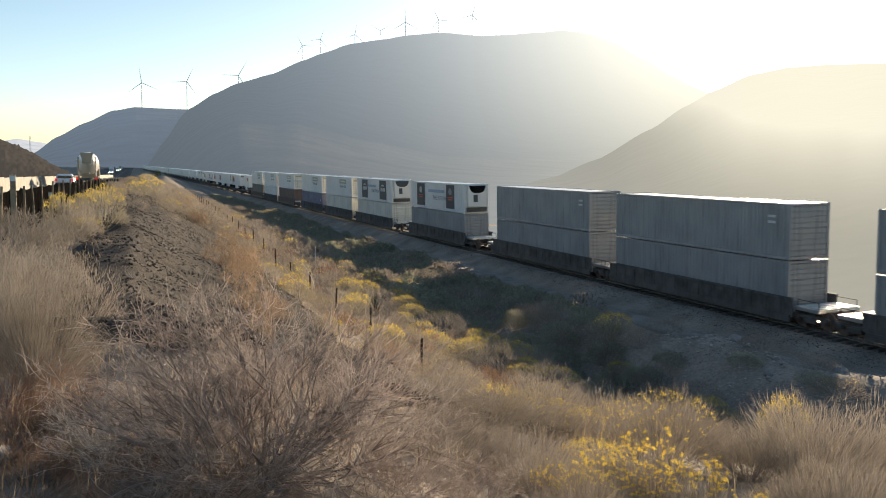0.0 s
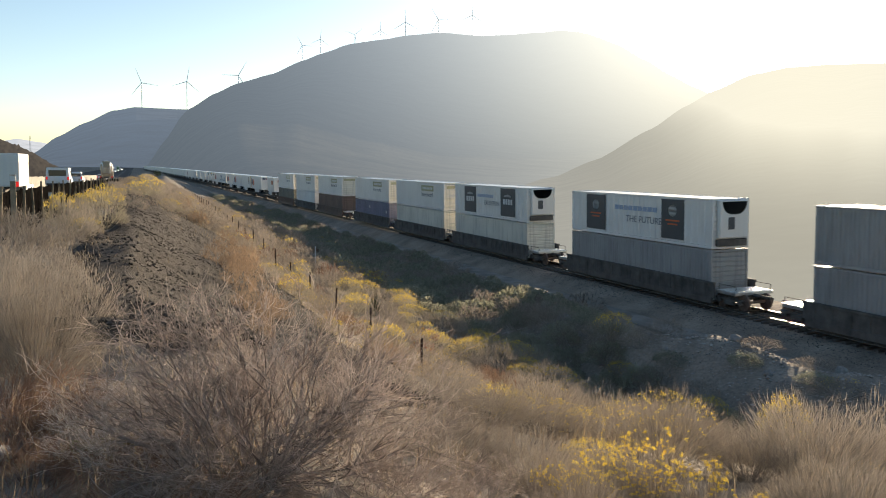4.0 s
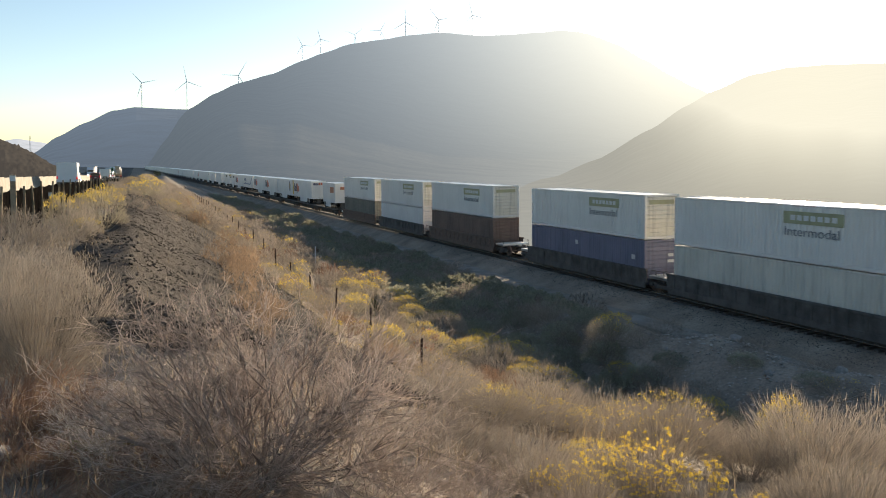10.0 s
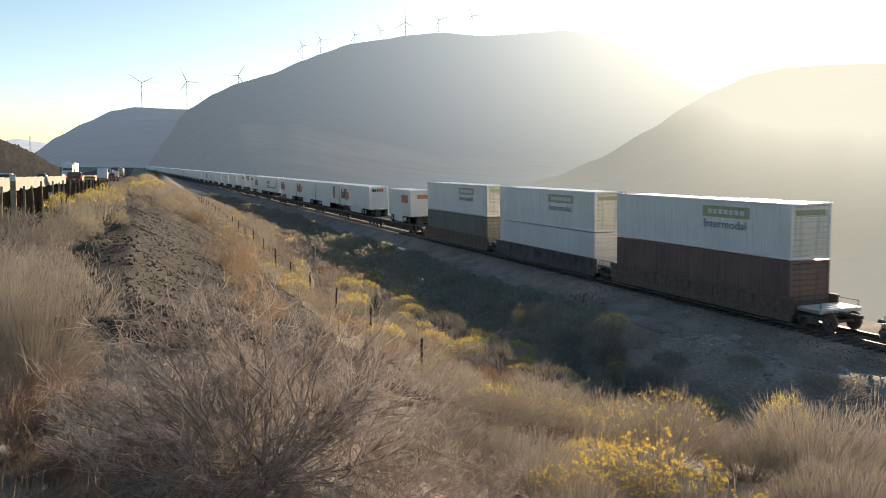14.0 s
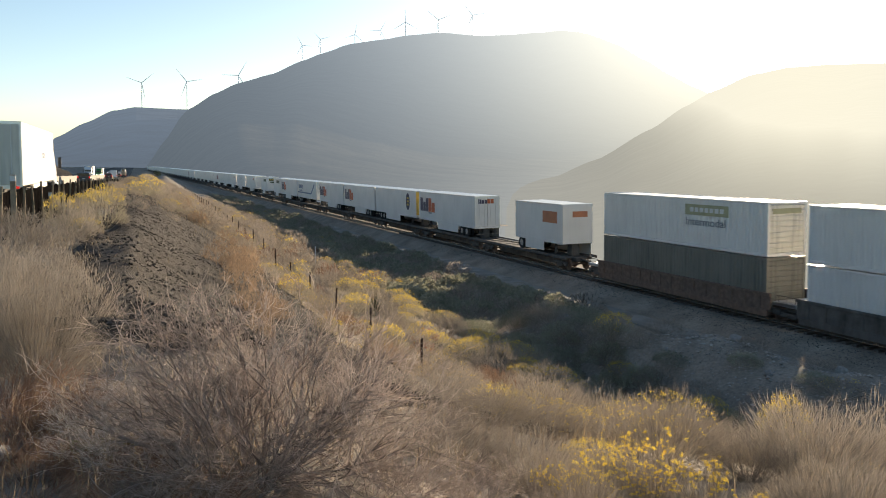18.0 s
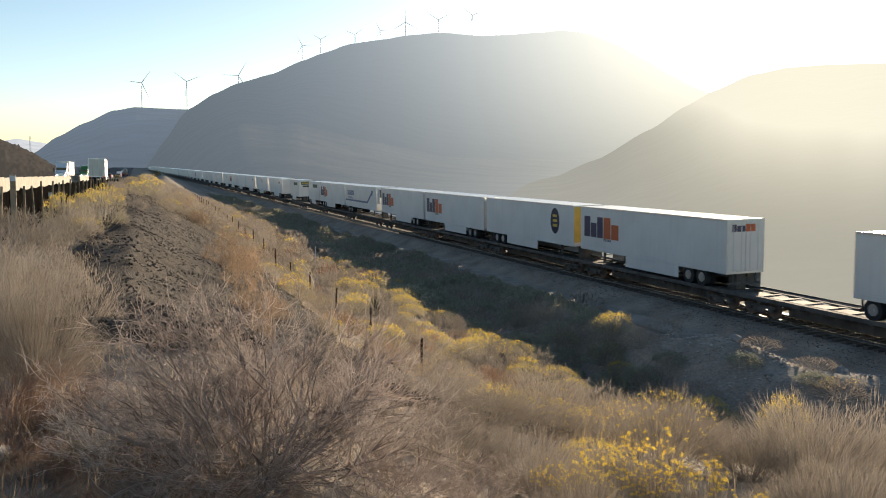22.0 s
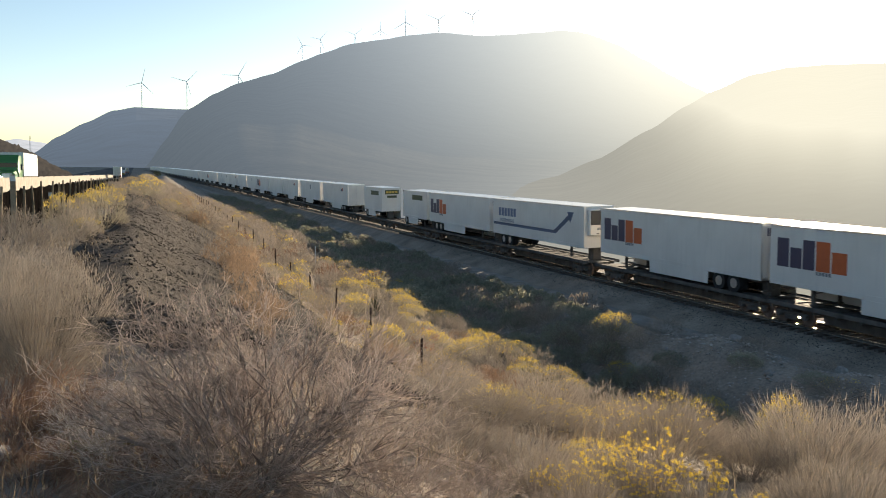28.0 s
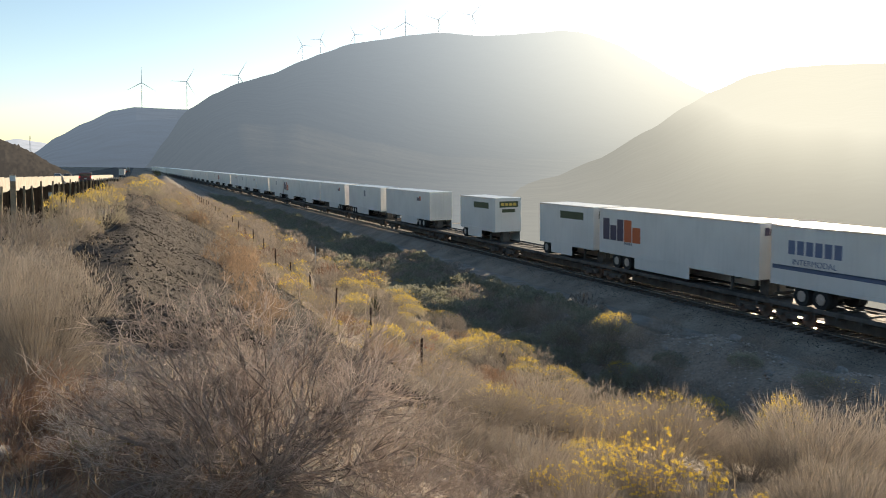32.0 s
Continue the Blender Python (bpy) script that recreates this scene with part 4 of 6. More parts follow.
def marker_post(x, y, high, wide, material, label):
    z = land(x, y)
    p = thing("marker_post", pose(x, y, z), label, "post")
    part("post", boxm(-wide / 2, wide / 2, -0.03, 0.03, -0.3, high, 0.005), material, p)
    part("cap", boxm(-wide * 0.5 - 0.004, wide * 0.5 + 0.004, -0.036, 0.036, high - 0.14, high - 0.02, 0.003), PALEINK, p)


marker_post(-2.05, 20.3, 1.35, 0.11, STAKE, "grey-brown flat marker post before the black fence")
marker_post(-2.0, 30.4, 1.0, 0.10, STAKE, "wooden marker post before the black fence")

POSTSTEEL = mat("rusty_fence_post", (0.085, 0.055, 0.04), 0.85, vary=0.25, scale=8)
WIRE = mat("fence_wire", (0.20, 0.17, 0.15), 0.5, metal=0.6, vary=0.1)


def wire_fence():
    f = thing("wire_fence", Matrix(), "rusty steel-post wire fence along the slope", "fence")
    rnd = random.Random(8)
    tops = []
    for k in range(32):
        y = 19.05 + 5.15 * k
        x = 6.02 + 0.0374 * y
        z = land(x, y)
        lean, dy = rnd.uniform(-0.05, 0.05), rnd.uniform(-0.05, 0.05)
        h = rnd.uniform(1.0, 1.22)
        bm = bmesh.new()
        box(bm, x - 0.03, x + 0.03, y - 0.006, y + 0.006, z - 0.3, z + h)
        box(bm, x - 0.006, x + 0.006, y - 0.006, y + 0.034, z - 0.3, z + h)
        bmesh.ops.rotate(bm, cent=(x, y, z), matrix=Matrix.Rotation(lean, 3, "Y") @ Matrix.Rotation(dy, 3, "X"), verts=bm.verts)
        part("post", bm, POSTSTEEL, f)
        tops.append((x, y, z))
    for h in (0.25, 0.5, 0.75, 0.97):
        bm = bmesh.new()
        for (a, b) in zip(tops, tops[1:]):
            m = ((a[0] + b[0]) / 2, (a[1] + b[1]) / 2, (a[2] + b[2]) / 2 + h - 0.04)
            rod(bm, (a[0], a[1], a[2] + h), m, 0.0028, 0.0028, 3)
            rod(bm, m, (b[0], b[1], b[2] + h), 0.0028, 0.0028, 3)
        part("wire", bm, WIRE, f)


wire_fence()
WHITEPOST = mat("faded_white_post", (0.6, 0.6, 0.58), 0.7, vary=0.1)
marker_post(22.6, 39.5, 0.95, 0.07, WHITEPOST, "thin faded white marker post beside the track")
marker_post(12.0, 55.0, 1.3, 0.06, WHITEPOST, "thin pale leaning post in the valley brush")

# ---- traffic ----
TRAFFIC = []


def road_pose(lane, y, speed):
    a = -math.degrees(ROAD_TURN)
    return pose(lane + ROAD_TURN * y, y, road_z(y), math.degrees(math.atan(-0.0115)) * (1 if speed > 0 else -1) * (1 if 62 < y < 442 else 0), 0, a if speed > 0 else a + 180)


def paint_of(name, rgb):
    return bpy.data.materials.get(name) or mat(name, rgb, 0.3, vary=0.03, scale=1, spec=0.6)


HEADLAMP = bpy.data.materials.new("headlamp")
HEADLAMP.use_nodes = True
HEADLAMP.node_tree.nodes["Principled BSDF"].inputs["Emission Color"].default_value = (1, 0.93, 0.8, 1)
HEADLAMP.node_tree.nodes["Principled BSDF"].inputs["Emission Strength"].default_value = 14
TAILLAMP = bpy.data.materials.new("tail_lamp")
TAILLAMP.use_nodes = True
TAILLAMP.node_tree.nodes["Principled BSDF"].inputs["Base Color"].default_value = (0.4, 0.01, 0.01, 1)
TAILLAMP.node_tree.nodes["Principled BSDF"].inputs["Emission Color"].default_value = (1, 0.03, 0.02, 1)
TAILLAMP.node_tree.nodes["Principled BSDF"].inputs["Emission Strength"].default_value = 0.25


def loft(sections):
    """A closed body from cross-sections (y, half width low, half width high, z low, z waist, z high)."""
    bm = bmesh.new()
    rings = []
    for y, w0, w1, z0, zm, z1 in sections:
        ring = [(-w0 * 0.94, z0), (-w0, z0 + 0.12), (-w0, zm), (-w1, z1 - 0.06), (-w1 + 0.09, z1), (w1 - 0.09, z1), (w1, z1 - 0.06), (w0, zm), (w0, z0 + 0.12), (w0 * 0.94, z0)]
        rings.append([bm.verts.new((x, y, z)) for x, z in ring])
    for r, q in zip(rings, rings[1:]):
        for i in range(10):
            f = bm.faces.new((r[i], r[(i + 1) % 10], q[(i + 1) % 10], q[i]))
            f.smooth = False
    bm.faces.new(rings[0][::-1])
    bm.faces.new(rings[-1])
    bmesh.ops.recalc_face_normals(bm, faces=bm.faces[:])
    return bm


def add_wheels(v, ys, w, r, tw=0.24):
    for y in ys:
        for k in (-1, 1):
            wheel = part("wheel", disc_x(bmesh.new(), min(k * w, k * (w - tw)), max(k * w, k * (w - tw)), y, r, r, 18), RUBBER, v)
            part("rim", disc_x(bmesh.new(), min(k * (w + 0.01), k * (w - 0.05)), max(k * (w + 0.01), k * (w - 0.05)), y, r, r * 0.6, 12), ALU, wheel)


def lamps(v, w, y0, y1, z0, z1, wide=0.2):
    for k in (-1, 1):
        part("tail_lamp", boxm(min(k * w, k * (w - wide)), max(k * w, k * (w - wide)), y0 - 0.02, y0 + 0.05, z0, z0 + 0.28), TAILLAMP, v, "red tail lamp")
        part("headlight", boxm(min(k * w, k * (w - wide * 1.4)), max(k * w, k * (w - wide * 1.4)), y1 - 0.05, y1 + 0.02, z1, z1 + 0.16), HEADLAMP, v, "lit headlight")


def passenger_car(name, paint, high, length, lane, at, speed, label, boxy=0.3, rack=False):
    """y = 0 at the rear bumper, the front ahead along +y."""
    v = thing(name, Matrix(), label, "car")
    w, L, H = 0.93, length, high
    hood = 0.62 * H
    part("body", loft([(0, w * .93, w * .9, 0.35, 0.7, hood + 0.1), (0.15, w, w * .95, 0.3, 0.75, hood + 0.12), (L * 0.68, w, w * .95, 0.28, 0.75, hood + 0.06), (L - 0.25, w * .97, w * .9, 0.3, 0.65, hood - 0.14), (L, w * .86, w * .8, 0.38, 0.55, hood - 0.3)]), paint, v)
    part("cabin", loft([(0.08 + boxy, w * .88, w * .80, hood, hood + 0.2, H - 0.12), (0.35 + boxy * 1.6, w * .9, w * .76, hood, hood + 0.2, H), (L * 0.5, w * .9, w * .76, hood, hood + 0.2, H - 0.01), (L * 0.72, w * .88, w * .7, hood - 0.06, hood, hood + 0.1)]), paint, v)
    part("rear_window", loft([(0.02 + boxy, w * .74, w * .68, hood + 0.12, hood + 0.25, H - 0.2), (0.12 + boxy, w * .74, w * .68, hood + 0.12, hood + 0.25, H - 0.2)]), GLASS, v)
    for k in (-1, 1):
        bm = boxm(min(k * w * .90, k * w * .84), max(k * w * .90, k * w * .84), 0.5 + boxy, L * 0.6, hood + 0.14, H - 0.16, 0.02)
        part("side_window", bm, GLASS, v)
    part("windscreen", loft([(L * 0.60, w * .78, w * .66, hood + 0.1, hood + 0.2, H - 0.1), (L * 0.70, w * .78, w * .66, hood + 0.1, hood + 0.14, hood + 0.26)]), GLASS, v)
    part("rear_bumper", boxm(-w * .9, w * .9, -0.06, 0.1, 0.38, 0.62, 0.03), BLACKP, v)
    part("number_plate", boxm(-0.16, 0.16, -0.03, 0.005, 0.78, 0.93), PALEINK, v)
    add_wheels(v, (0.75, L - 0.9), w, 0.35)
    lamps(v, w * .93, 0.0, L - 0.04, hood - 0.18, hood - 0.42)
    if rack:
        for x in (-0.6, 0.6):
            part("roof_rail", rod(bmesh.new(), (x, 0.8, H + 0.08), (x, L * 0.55, H + 0.08), 0.03), WHITEPOST, v)
    TRAFFIC.append((v, at, speed, lane))
    v.matrix_basis = road_pose(lane, at, speed)
    return v


def van(name, paint, W, H, L, lane, at, speed, label, glass=True, cab=True):
    v = thing(name, Matrix(), label, "van")
    w = W / 2
    if cab:
        part("body", loft([(0, w, w * .93, 0.35, 1.1, H), (0.1, w, w * .94, 0.32, 1.1, H), (L - 1.6, w, w * .94, 0.32, 1.1, H), (L - 0.9, w, w * .88, 0.32, 1.05, H * 0.62), (L, w * .92, w * .85, 0.36, 0.7, H * 0.42)]), paint, v)
    else:
        part("cargo_box", boxm(-w, w, 0, L - 2.0, 0.95, H, 0.03), paint, v)
        part("cab", loft([(L - 1.9, w * .85, w * .8, 0.5, 1.2, 2.3), (L - 0.9, w * .85, w * .75, 0.5, 1.2, 2.25), (L, w * .8, w * .75, 0.5, 0.9, 1.3)]), paint, v)
        part("chassis", boxm(-0.45, 0.45, 0.2, L - 1.5, 0.6, 0.95), STEEL, v)
    if glass:
        part("rear_window", boxm(-w * .75, w * .75, -0.012, 0.02, H * 0.62, H * 0.88, 0.004), GLASS, v)
    for k in (-1, 1):
        part("rear_door", boxm(min(k * 0.01, k * (w - 0.08)), max(k * 0.01, k * (w - 0.08)), -0.008, 0.02, 1.05 if not cab else 0.6, (H - 0.1) if not glass else H * 0.58, 0.004), paint, v)
        if cab:
            part("side_window", boxm(min(k * (w + .004), k * (w - .03)), max(k * (w + .004), k * (w - .03)), L * 0.5, L - 1.7, H * 0.6, H * 0.85, 0.01), GLASS, v)
    part("rear_bumper", boxm(-w * .95, w * .95, -0.1, 0.1, 0.42, 0.62, 0.03), BLACKP, v)
    part("number_plate", boxm(-0.16, 0.16, -0.12, -0.1, 0.68, 0.82), PALEINK, v)
    add_wheels(v, (1.0, L - 1.0), w * .98, 0.38)
    lamps(v, w * .98, -0.01, L - 0.02, 0.95, 0.75, 0.14)
    TRAFFIC.append((v, at, speed, lane))
    v.matrix_basis = road_pose(lane, at, speed)


def tractor(v, y, paint):
    """A long-nose road tractor whose frame starts at y."""
    part("frame", boxm(-0.45, 0.45, y, y + 6.2, 0.7, 1.0), STEEL, v)
    part("sleeper_cab", loft([(y + 2.0, 1.2, 1.1, 0.9, 1.6, 3.7), (y + 3.6, 1.2, 1.05, 0.9, 1.6, 3.75), (y + 4.4, 1.2, 1.0, 0.9, 1.6, 2.9), (y + 4.7, 1.15, 1.0, 0.9, 1.5, 2.0)]), paint, v)
    part("hood", loft([(y + 4.6, 1.05, 0.85, 0.7, 1.3, 1.95), (y + 6.2, 1.0, 0.7, 0.6, 1.1, 1.65)]), paint, v)
    part("windscreen", boxm(-0.95, 0.95, y + 4.38, y + 4.62, 2.05, 2.75, 0.03), GLASS, v)
    part("grille", boxm(-0.55, 0.55, y + 6.18, y + 6.24, 0.8, 1.5, 0.02), ALU, v)
    for k in (-1, 1):
        part("headlight", boxm(min(k * 0.95, k * 0.62), max(k * 0.95, k * 0.62), y + 6.17, y + 6.25, 0.95, 1.2), HEADLAMP, v, "lit headlight")
        part("mirror", boxm(min(k * 1.3, k * 1.5), max(k * 1.3, k * 1.5), y + 4.4, y + 4.5, 1.9, 2.6, 0.02), BLACKP, v)
        part("fuel_tank", rod(bmesh.new(), (k * 1.0, y + 2.4, 0.75), (k * 1.0, y + 4.2, 0.75), 0.33, 0.33, 14), ALU, v)
    add_wheels(v, (y + 0.3, y + 1.55), 1.25, 0.5, 0.5)
    add_wheels(v, (y + 5.3,), 1.22, 0.5, 0.3)


def semi(paint, cabpaint, lane, at, speed, label):
    v = thing("semi_truck", Matrix(), label, "truck")
    L = 16.15
    part("trailer_box", boxm(-1.295, 1.295, 0.03, L, 1.15, 4.11, 0.03), paint, v)
    bm = bmesh.new()
    for x in (-1.3, 1.19):
        box(bm, x, x + 0.11, 0.0, 0.05, 1.1, 4.11, 0.01)
    box(bm, -1.19, 1.19, 0.0, 0.05, 3.98, 4.11)
    box(bm, -1.19, 1.19, 0.0, 0.05, 1.02, 1.2)
    part("door_frame", bm, ALU, v)
    for k in (-1, 1):
        d = part("rear_door", boxm(min(k * 0.02, k * 1.18), max(k * 0.02, k * 1.18), 0.0, 0.03, 1.22, 3.96, 0.005), paint, v)
        for a in (0.35, 0.85):
            part("lock_rod", rod(bmesh.new(), (k * a, -0.02, 1.2), (k * a, -0.02, 3.95), 0.02), ALU, d)
        part("tail_lamp", boxm(min(k * 1.15, k * 0.95), max(k * 1.15, k * 0.95), -0.02, 0.04, 1.03, 1.14), TAILLAMP, v, "red tail lamp")
    part("side_skirt", boxm(1.26, 1.29, 4.4, 11.5, 0.45, 1.14), paint, v)
    part("underframe", boxm(-0.5, 0.5, 0.2, L - 0.5, 0.85, 1.14), STEEL, v)
    for k in range(6):
        part("small_mark", boxm(1.297, 1.302, 9.0 + k * 0.3, 9.2 + k * 0.3, 2.5, 2.8), BLUEINK, v)
    add_wheels(v, (1.6, 2.9), 1.27, 0.5, 0.55)
    tractor(v, L - 1.3, cabpaint)
    TRAFFIC.append((v, at, speed, lane))
    v.matrix_basis = road_pose(lane, at, speed)


def mixer_truck(lane, at, speed):
    v = thing("mixer_truck", Matrix(), "tan concrete mixer truck with a bright drum", "truck")
    pm = paint_of("tan_truck_paint", (0.35, 0.27, 0.18))
    part("frame", boxm(-0.5, 0.5, 0, 8.0, 0.75, 1.05), STEEL, v)
    bm = bmesh.new()
    rings = []
    for i, (f, r) in enumerate(((0, 0.45), (0.12, 0.75), (0.4, 1.2), (0.7, 1.2), (0.9, 0.9), (1.0, 0.5))):
        c = Vector((0, 1.0 + 4.2 * f, 3.15 - 0.75 * f))
        rings.append([bm.verts.new(c + Vector((r * math.cos(a * math.pi / 9), 0.18 * r * math.sin(a * math.pi / 9), r * math.sin(a * math.pi / 9)))) for a in range(18)])
    for r, q in zip(rings, rings[1:]):
        for i in range(18):
            bm.faces.new((r[i], r[(i + 1) % 18], q[(i + 1) % 18], q[i])).smooth = True
    bm.faces.new(rings[0][::-1])
    bm.faces.new(rings[-1])
    part("drum", bm, mat("white_drum", (0.75, 0.74, 0.70), 0.25, vary=0.05, scale=1), v, "glossy white mixing drum")
    for k in (-1, 1):
        part("support", rod(bmesh.new(), (k * 0.9, 0.6, 1.0), (k * 0.9, 0.9, 3.4), 0.09), pm, v)
        part("fender", boxm(min(k * 0.7, k * 1.22), max(k * 0.7, k * 1.22), 0.2, 3.2, 1.1, 1.25, 0.03), pm, v)
    part("hopper", loft([(0.2, 0.5, 0.7, 2.7, 3.2, 3.9), (0.9, 0.4, 0.6, 2.9, 3.2, 3.9)]), pm, v)
    part("chute", boxm(-0.3, 0.3, -0.6, 0.3, 1.5, 1.7, 0.03), pm, v)
    part("cab", loft([(5.6, 1.15, 1.1, 0.8, 1.6, 2.9), (7.0, 1.15, 1.05, 0.8, 1.6, 2.85), (8.0, 1.1, 1.0, 0.7, 1.2, 1.7)]), pm, v)
    add_wheels(v, (1.3, 2.6, 6.9), 1.2, 0.5, 0.4)
    lamps(v, 1.1, 0.0, 8.0, 0.85, 1.0)
    TRAFFIC.append((v, at, speed, lane))
    v.matrix_basis = road_pose(lane, at, speed)


WCAR, DRED, YCAR = paint_of("white_car_paint", (0.72, 0.72, 0.72)), paint_of("dark_red_car_paint", (0.13, 0.015, 0.02)), paint_of("yellow_car_paint", (0.62, 0.42, 0.02))
DCAR, GREENCAB = paint_of("dark_car_paint", (0.03, 0.035, 0.04)), paint_of("green_cab_paint", (0.05, 0.20, 0.05))
NEARL = -6.9
mixer_truck(-5.2, 105, 17)
passenger_car("car", WCAR, 1.5, 4.5, NEARL, 96, 25, "white saloon car driving away on the highway", 0.5)
passenger_car("suv", WCAR, 1.75, 4.7, NEARL, 4, 27, "white utility car with roof rails driving away", 0.1, True)
van("van", WCAR, 2.0, 2.1, 5.2, NEARL, -20, 27, "white van with a dark rear window driving away", True)
van("box_truck", WHITE, 2.3, 2.7, 6.5, NEARL, -62, 28, "white box truck driving away", False, False)
passenger_car("suv", DRED, 1.8, 4.8, NEARL, -112, 28, "dark red utility car driving away on the highway", 0.1)
van("van", WCAR, 2.1, 2.75, 6.0, NEARL, -153, 25.3, "tall white van driving away on the highway", False)
passenger_car("sports_car", YCAR, 1.25, 4.4, NEARL, -231, 27, "yellow sports car driving away on the highway", 0.8)
passenger_car("suv", DRED, 1.75, 4.7, NEARL, -365, 34, "red utility car driving away on the highway", 0.15)
passenger_car("suv", DCAR, 1.75, 4.7, NEARL, -373, 28, "dark utility car driving away on the highway", 0.15)
semi(CREAM, WCAR, -6.2, -460, 28, "white semi truck with closed trailer doors driving away")
passenger_car("suv", DRED, 1.75, 4.7, NEARL, -761, 28, "red utility car driving away on the highway", 0.15)
# oncoming carriageway
semi(WHITE, WCAR, -14.4, 594, -26, "white semi truck coming along the far carriageway")
semi(WHITE, WCAR, -14.4, 785, -26, "white semi truck coming along the far carriageway")
semi(WHITE, GREENCAB, -14.4, 891, -27, "semi truck with green cab coming along the far carriageway")
for lane, at, speed, paint, word in ((-17.0, 590, -29, DCAR, "dark"), (-13.3, 470, -26, WCAR, "white"), (-17.0, 700, -31, DRED, "red"), (-13.3, 1060, -27, DCAR, "dark"), (-17.0, 1180, -30, WCAR, "white")):
    passenger_car("car", paint, 1.5, 4.6, lane, at, speed, word + " car with lit headlights on the far carriageway", 0.45)

# ---- plants ----
def strands(seed, n, height, spread, segs, r0, r1, base=0.12, bend=0.35, wander=0.10, lean=0.75, twigs=0, twig_len=0.3, twig_segs=2, fine=0, parent_only=False):
    """Tapered three-sided stems that fan out of one root, with side twigs. Returns vertices, faces and tip points."""
    g = np.random.default_rng(seed)

    def grow(p0, d0, length, k, curl, wob):
        m = len(p0)
        pts = np.zeros((m, k + 1, 3))
        pts[:, 0] = p0
        d = d0.copy()
        for i in range(k):
            d = d + np.array([0, 0, 1.0]) * curl / k + g.normal(0, wob, (m, 3))
            d /= np.linalg.norm(d, axis=1)[:, None]
            pts[:, i + 1] = pts[:, i] + d * (length / k)[:, None]
        return pts, d

    def tube(pts, ra, rb):
        m, k = pts.shape[0], pts.shape[1] - 1
        ax = pts[:, -1] - pts[:, 0]
        ax /= np.linalg.norm(ax, axis=1)[:, None] + 1e-9
        ref = np.where(np.abs(ax[:, 2:3]) > 0.9, np.array([[1.0, 0, 0]]), np.array([[0, 0, 1.0]]))
        u = np.cross(ax, ref)
        u /= np.linalg.norm(u, axis=1)[:, None]
        w = np.cross(ax, u)
        t = np.linspace(0, 1, k + 1)
        r = ra[:, None] * (1 - t)[None] + rb[:, None] * t[None]
        rings = []
        for a in (0.0, 2.094, 4.189):
            off = u * math.cos(a) + w * math.sin(a)
            rings.append(pts + off[:, None] * r[:, :, None])
        v = np.stack(rings, 2).reshape(-1, 3)
        idx = np.arange(m * (k + 1) * 3).reshape(m, k + 1, 3)
        f = []
        for j in range(2):  # split stems, open on one side
            a, b = idx[:, :-1, j], idx[:, :-1, (j + 1) % 3]
            c, e = idx[:, 1:, (j + 1) % 3], idx[:, 1:, j]
            f.append(np.stack((a, b, c, e), -1).reshape(-1, 4))
        return v, np.concatenate(f)

    az = g.uniform(0, 2 * math.pi, n)
    tilt = spread * np.sqrt(g.uniform(0.0, 1, n)) * g.uniform(0.8, 1.1, n)
    d0 = np.stack((np.sin(tilt) * np.cos(az), np.sin(tilt) * np.sin(az), np.cos(tilt)), 1)
    p0 = np.stack((base * np.cos(az) * g.uniform(0, 1, n), base * np.sin(az) * g.uniform(0, 1, n), np.full(n, -0.04)), 1)
    length = height * g.uniform(lean, 1.06, n) * (1 + 0.12 * np.sin(3 * az + seed))
    pts, d = grow(p0, d0, length, segs, bend, wander)
    v, f = tube(pts, np.full(n, r0), np.full(n, r1))
    V, F, tips = [v], [f], [pts[:, -1]]
    level, lv_len, lv_dir = pts, length, d0
    for count, ln, ks, ra, rb in ((twigs, twig_len, twig_segs, r0 * 0.55, r1 * 0.8), (fine, twig_len * 0.45, 2, r0 * 0.35, r1 * 0.6)):
        if not count:
            continue
        pick = g.integers(0, len(level), count)
        t = g.uniform(0.3, 0.98, count) * (level.shape[1] - 1)
        i = np.minimum(t.astype(int), level.shape[1] - 2)
        fr = (t - i)[:, None]
        a, b = level[pick, i], level[pick, i + 1]
        start = a * (1 - fr) + b * fr
        along = (b - a) / (np.linalg.norm(b - a, axis=1)[:, None] + 1e-9)
        q = along + g.normal(0, 0.42, (count, 3))
        q /= np.linalg.norm(q, axis=1)[:, None]
        pts2, _ = grow(start, q, height * ln * g.uniform(0.5, 1.15, count), ks, 0.25, 0.12)
        v, f = tube(pts2, np.full(count, ra), np.full(count, rb))
        V.append(v)
        F.append(f)
        tips.append(pts2[:, -1])
        level = pts2
    return V, F, np.concatenate(tips)


def quick_mesh(name, v, f, material):
    me = bpy.data.meshes.new(name)
    me.from_pydata(v.tolist(), [], f.tolist())
    me.materials.append(material)
    return me


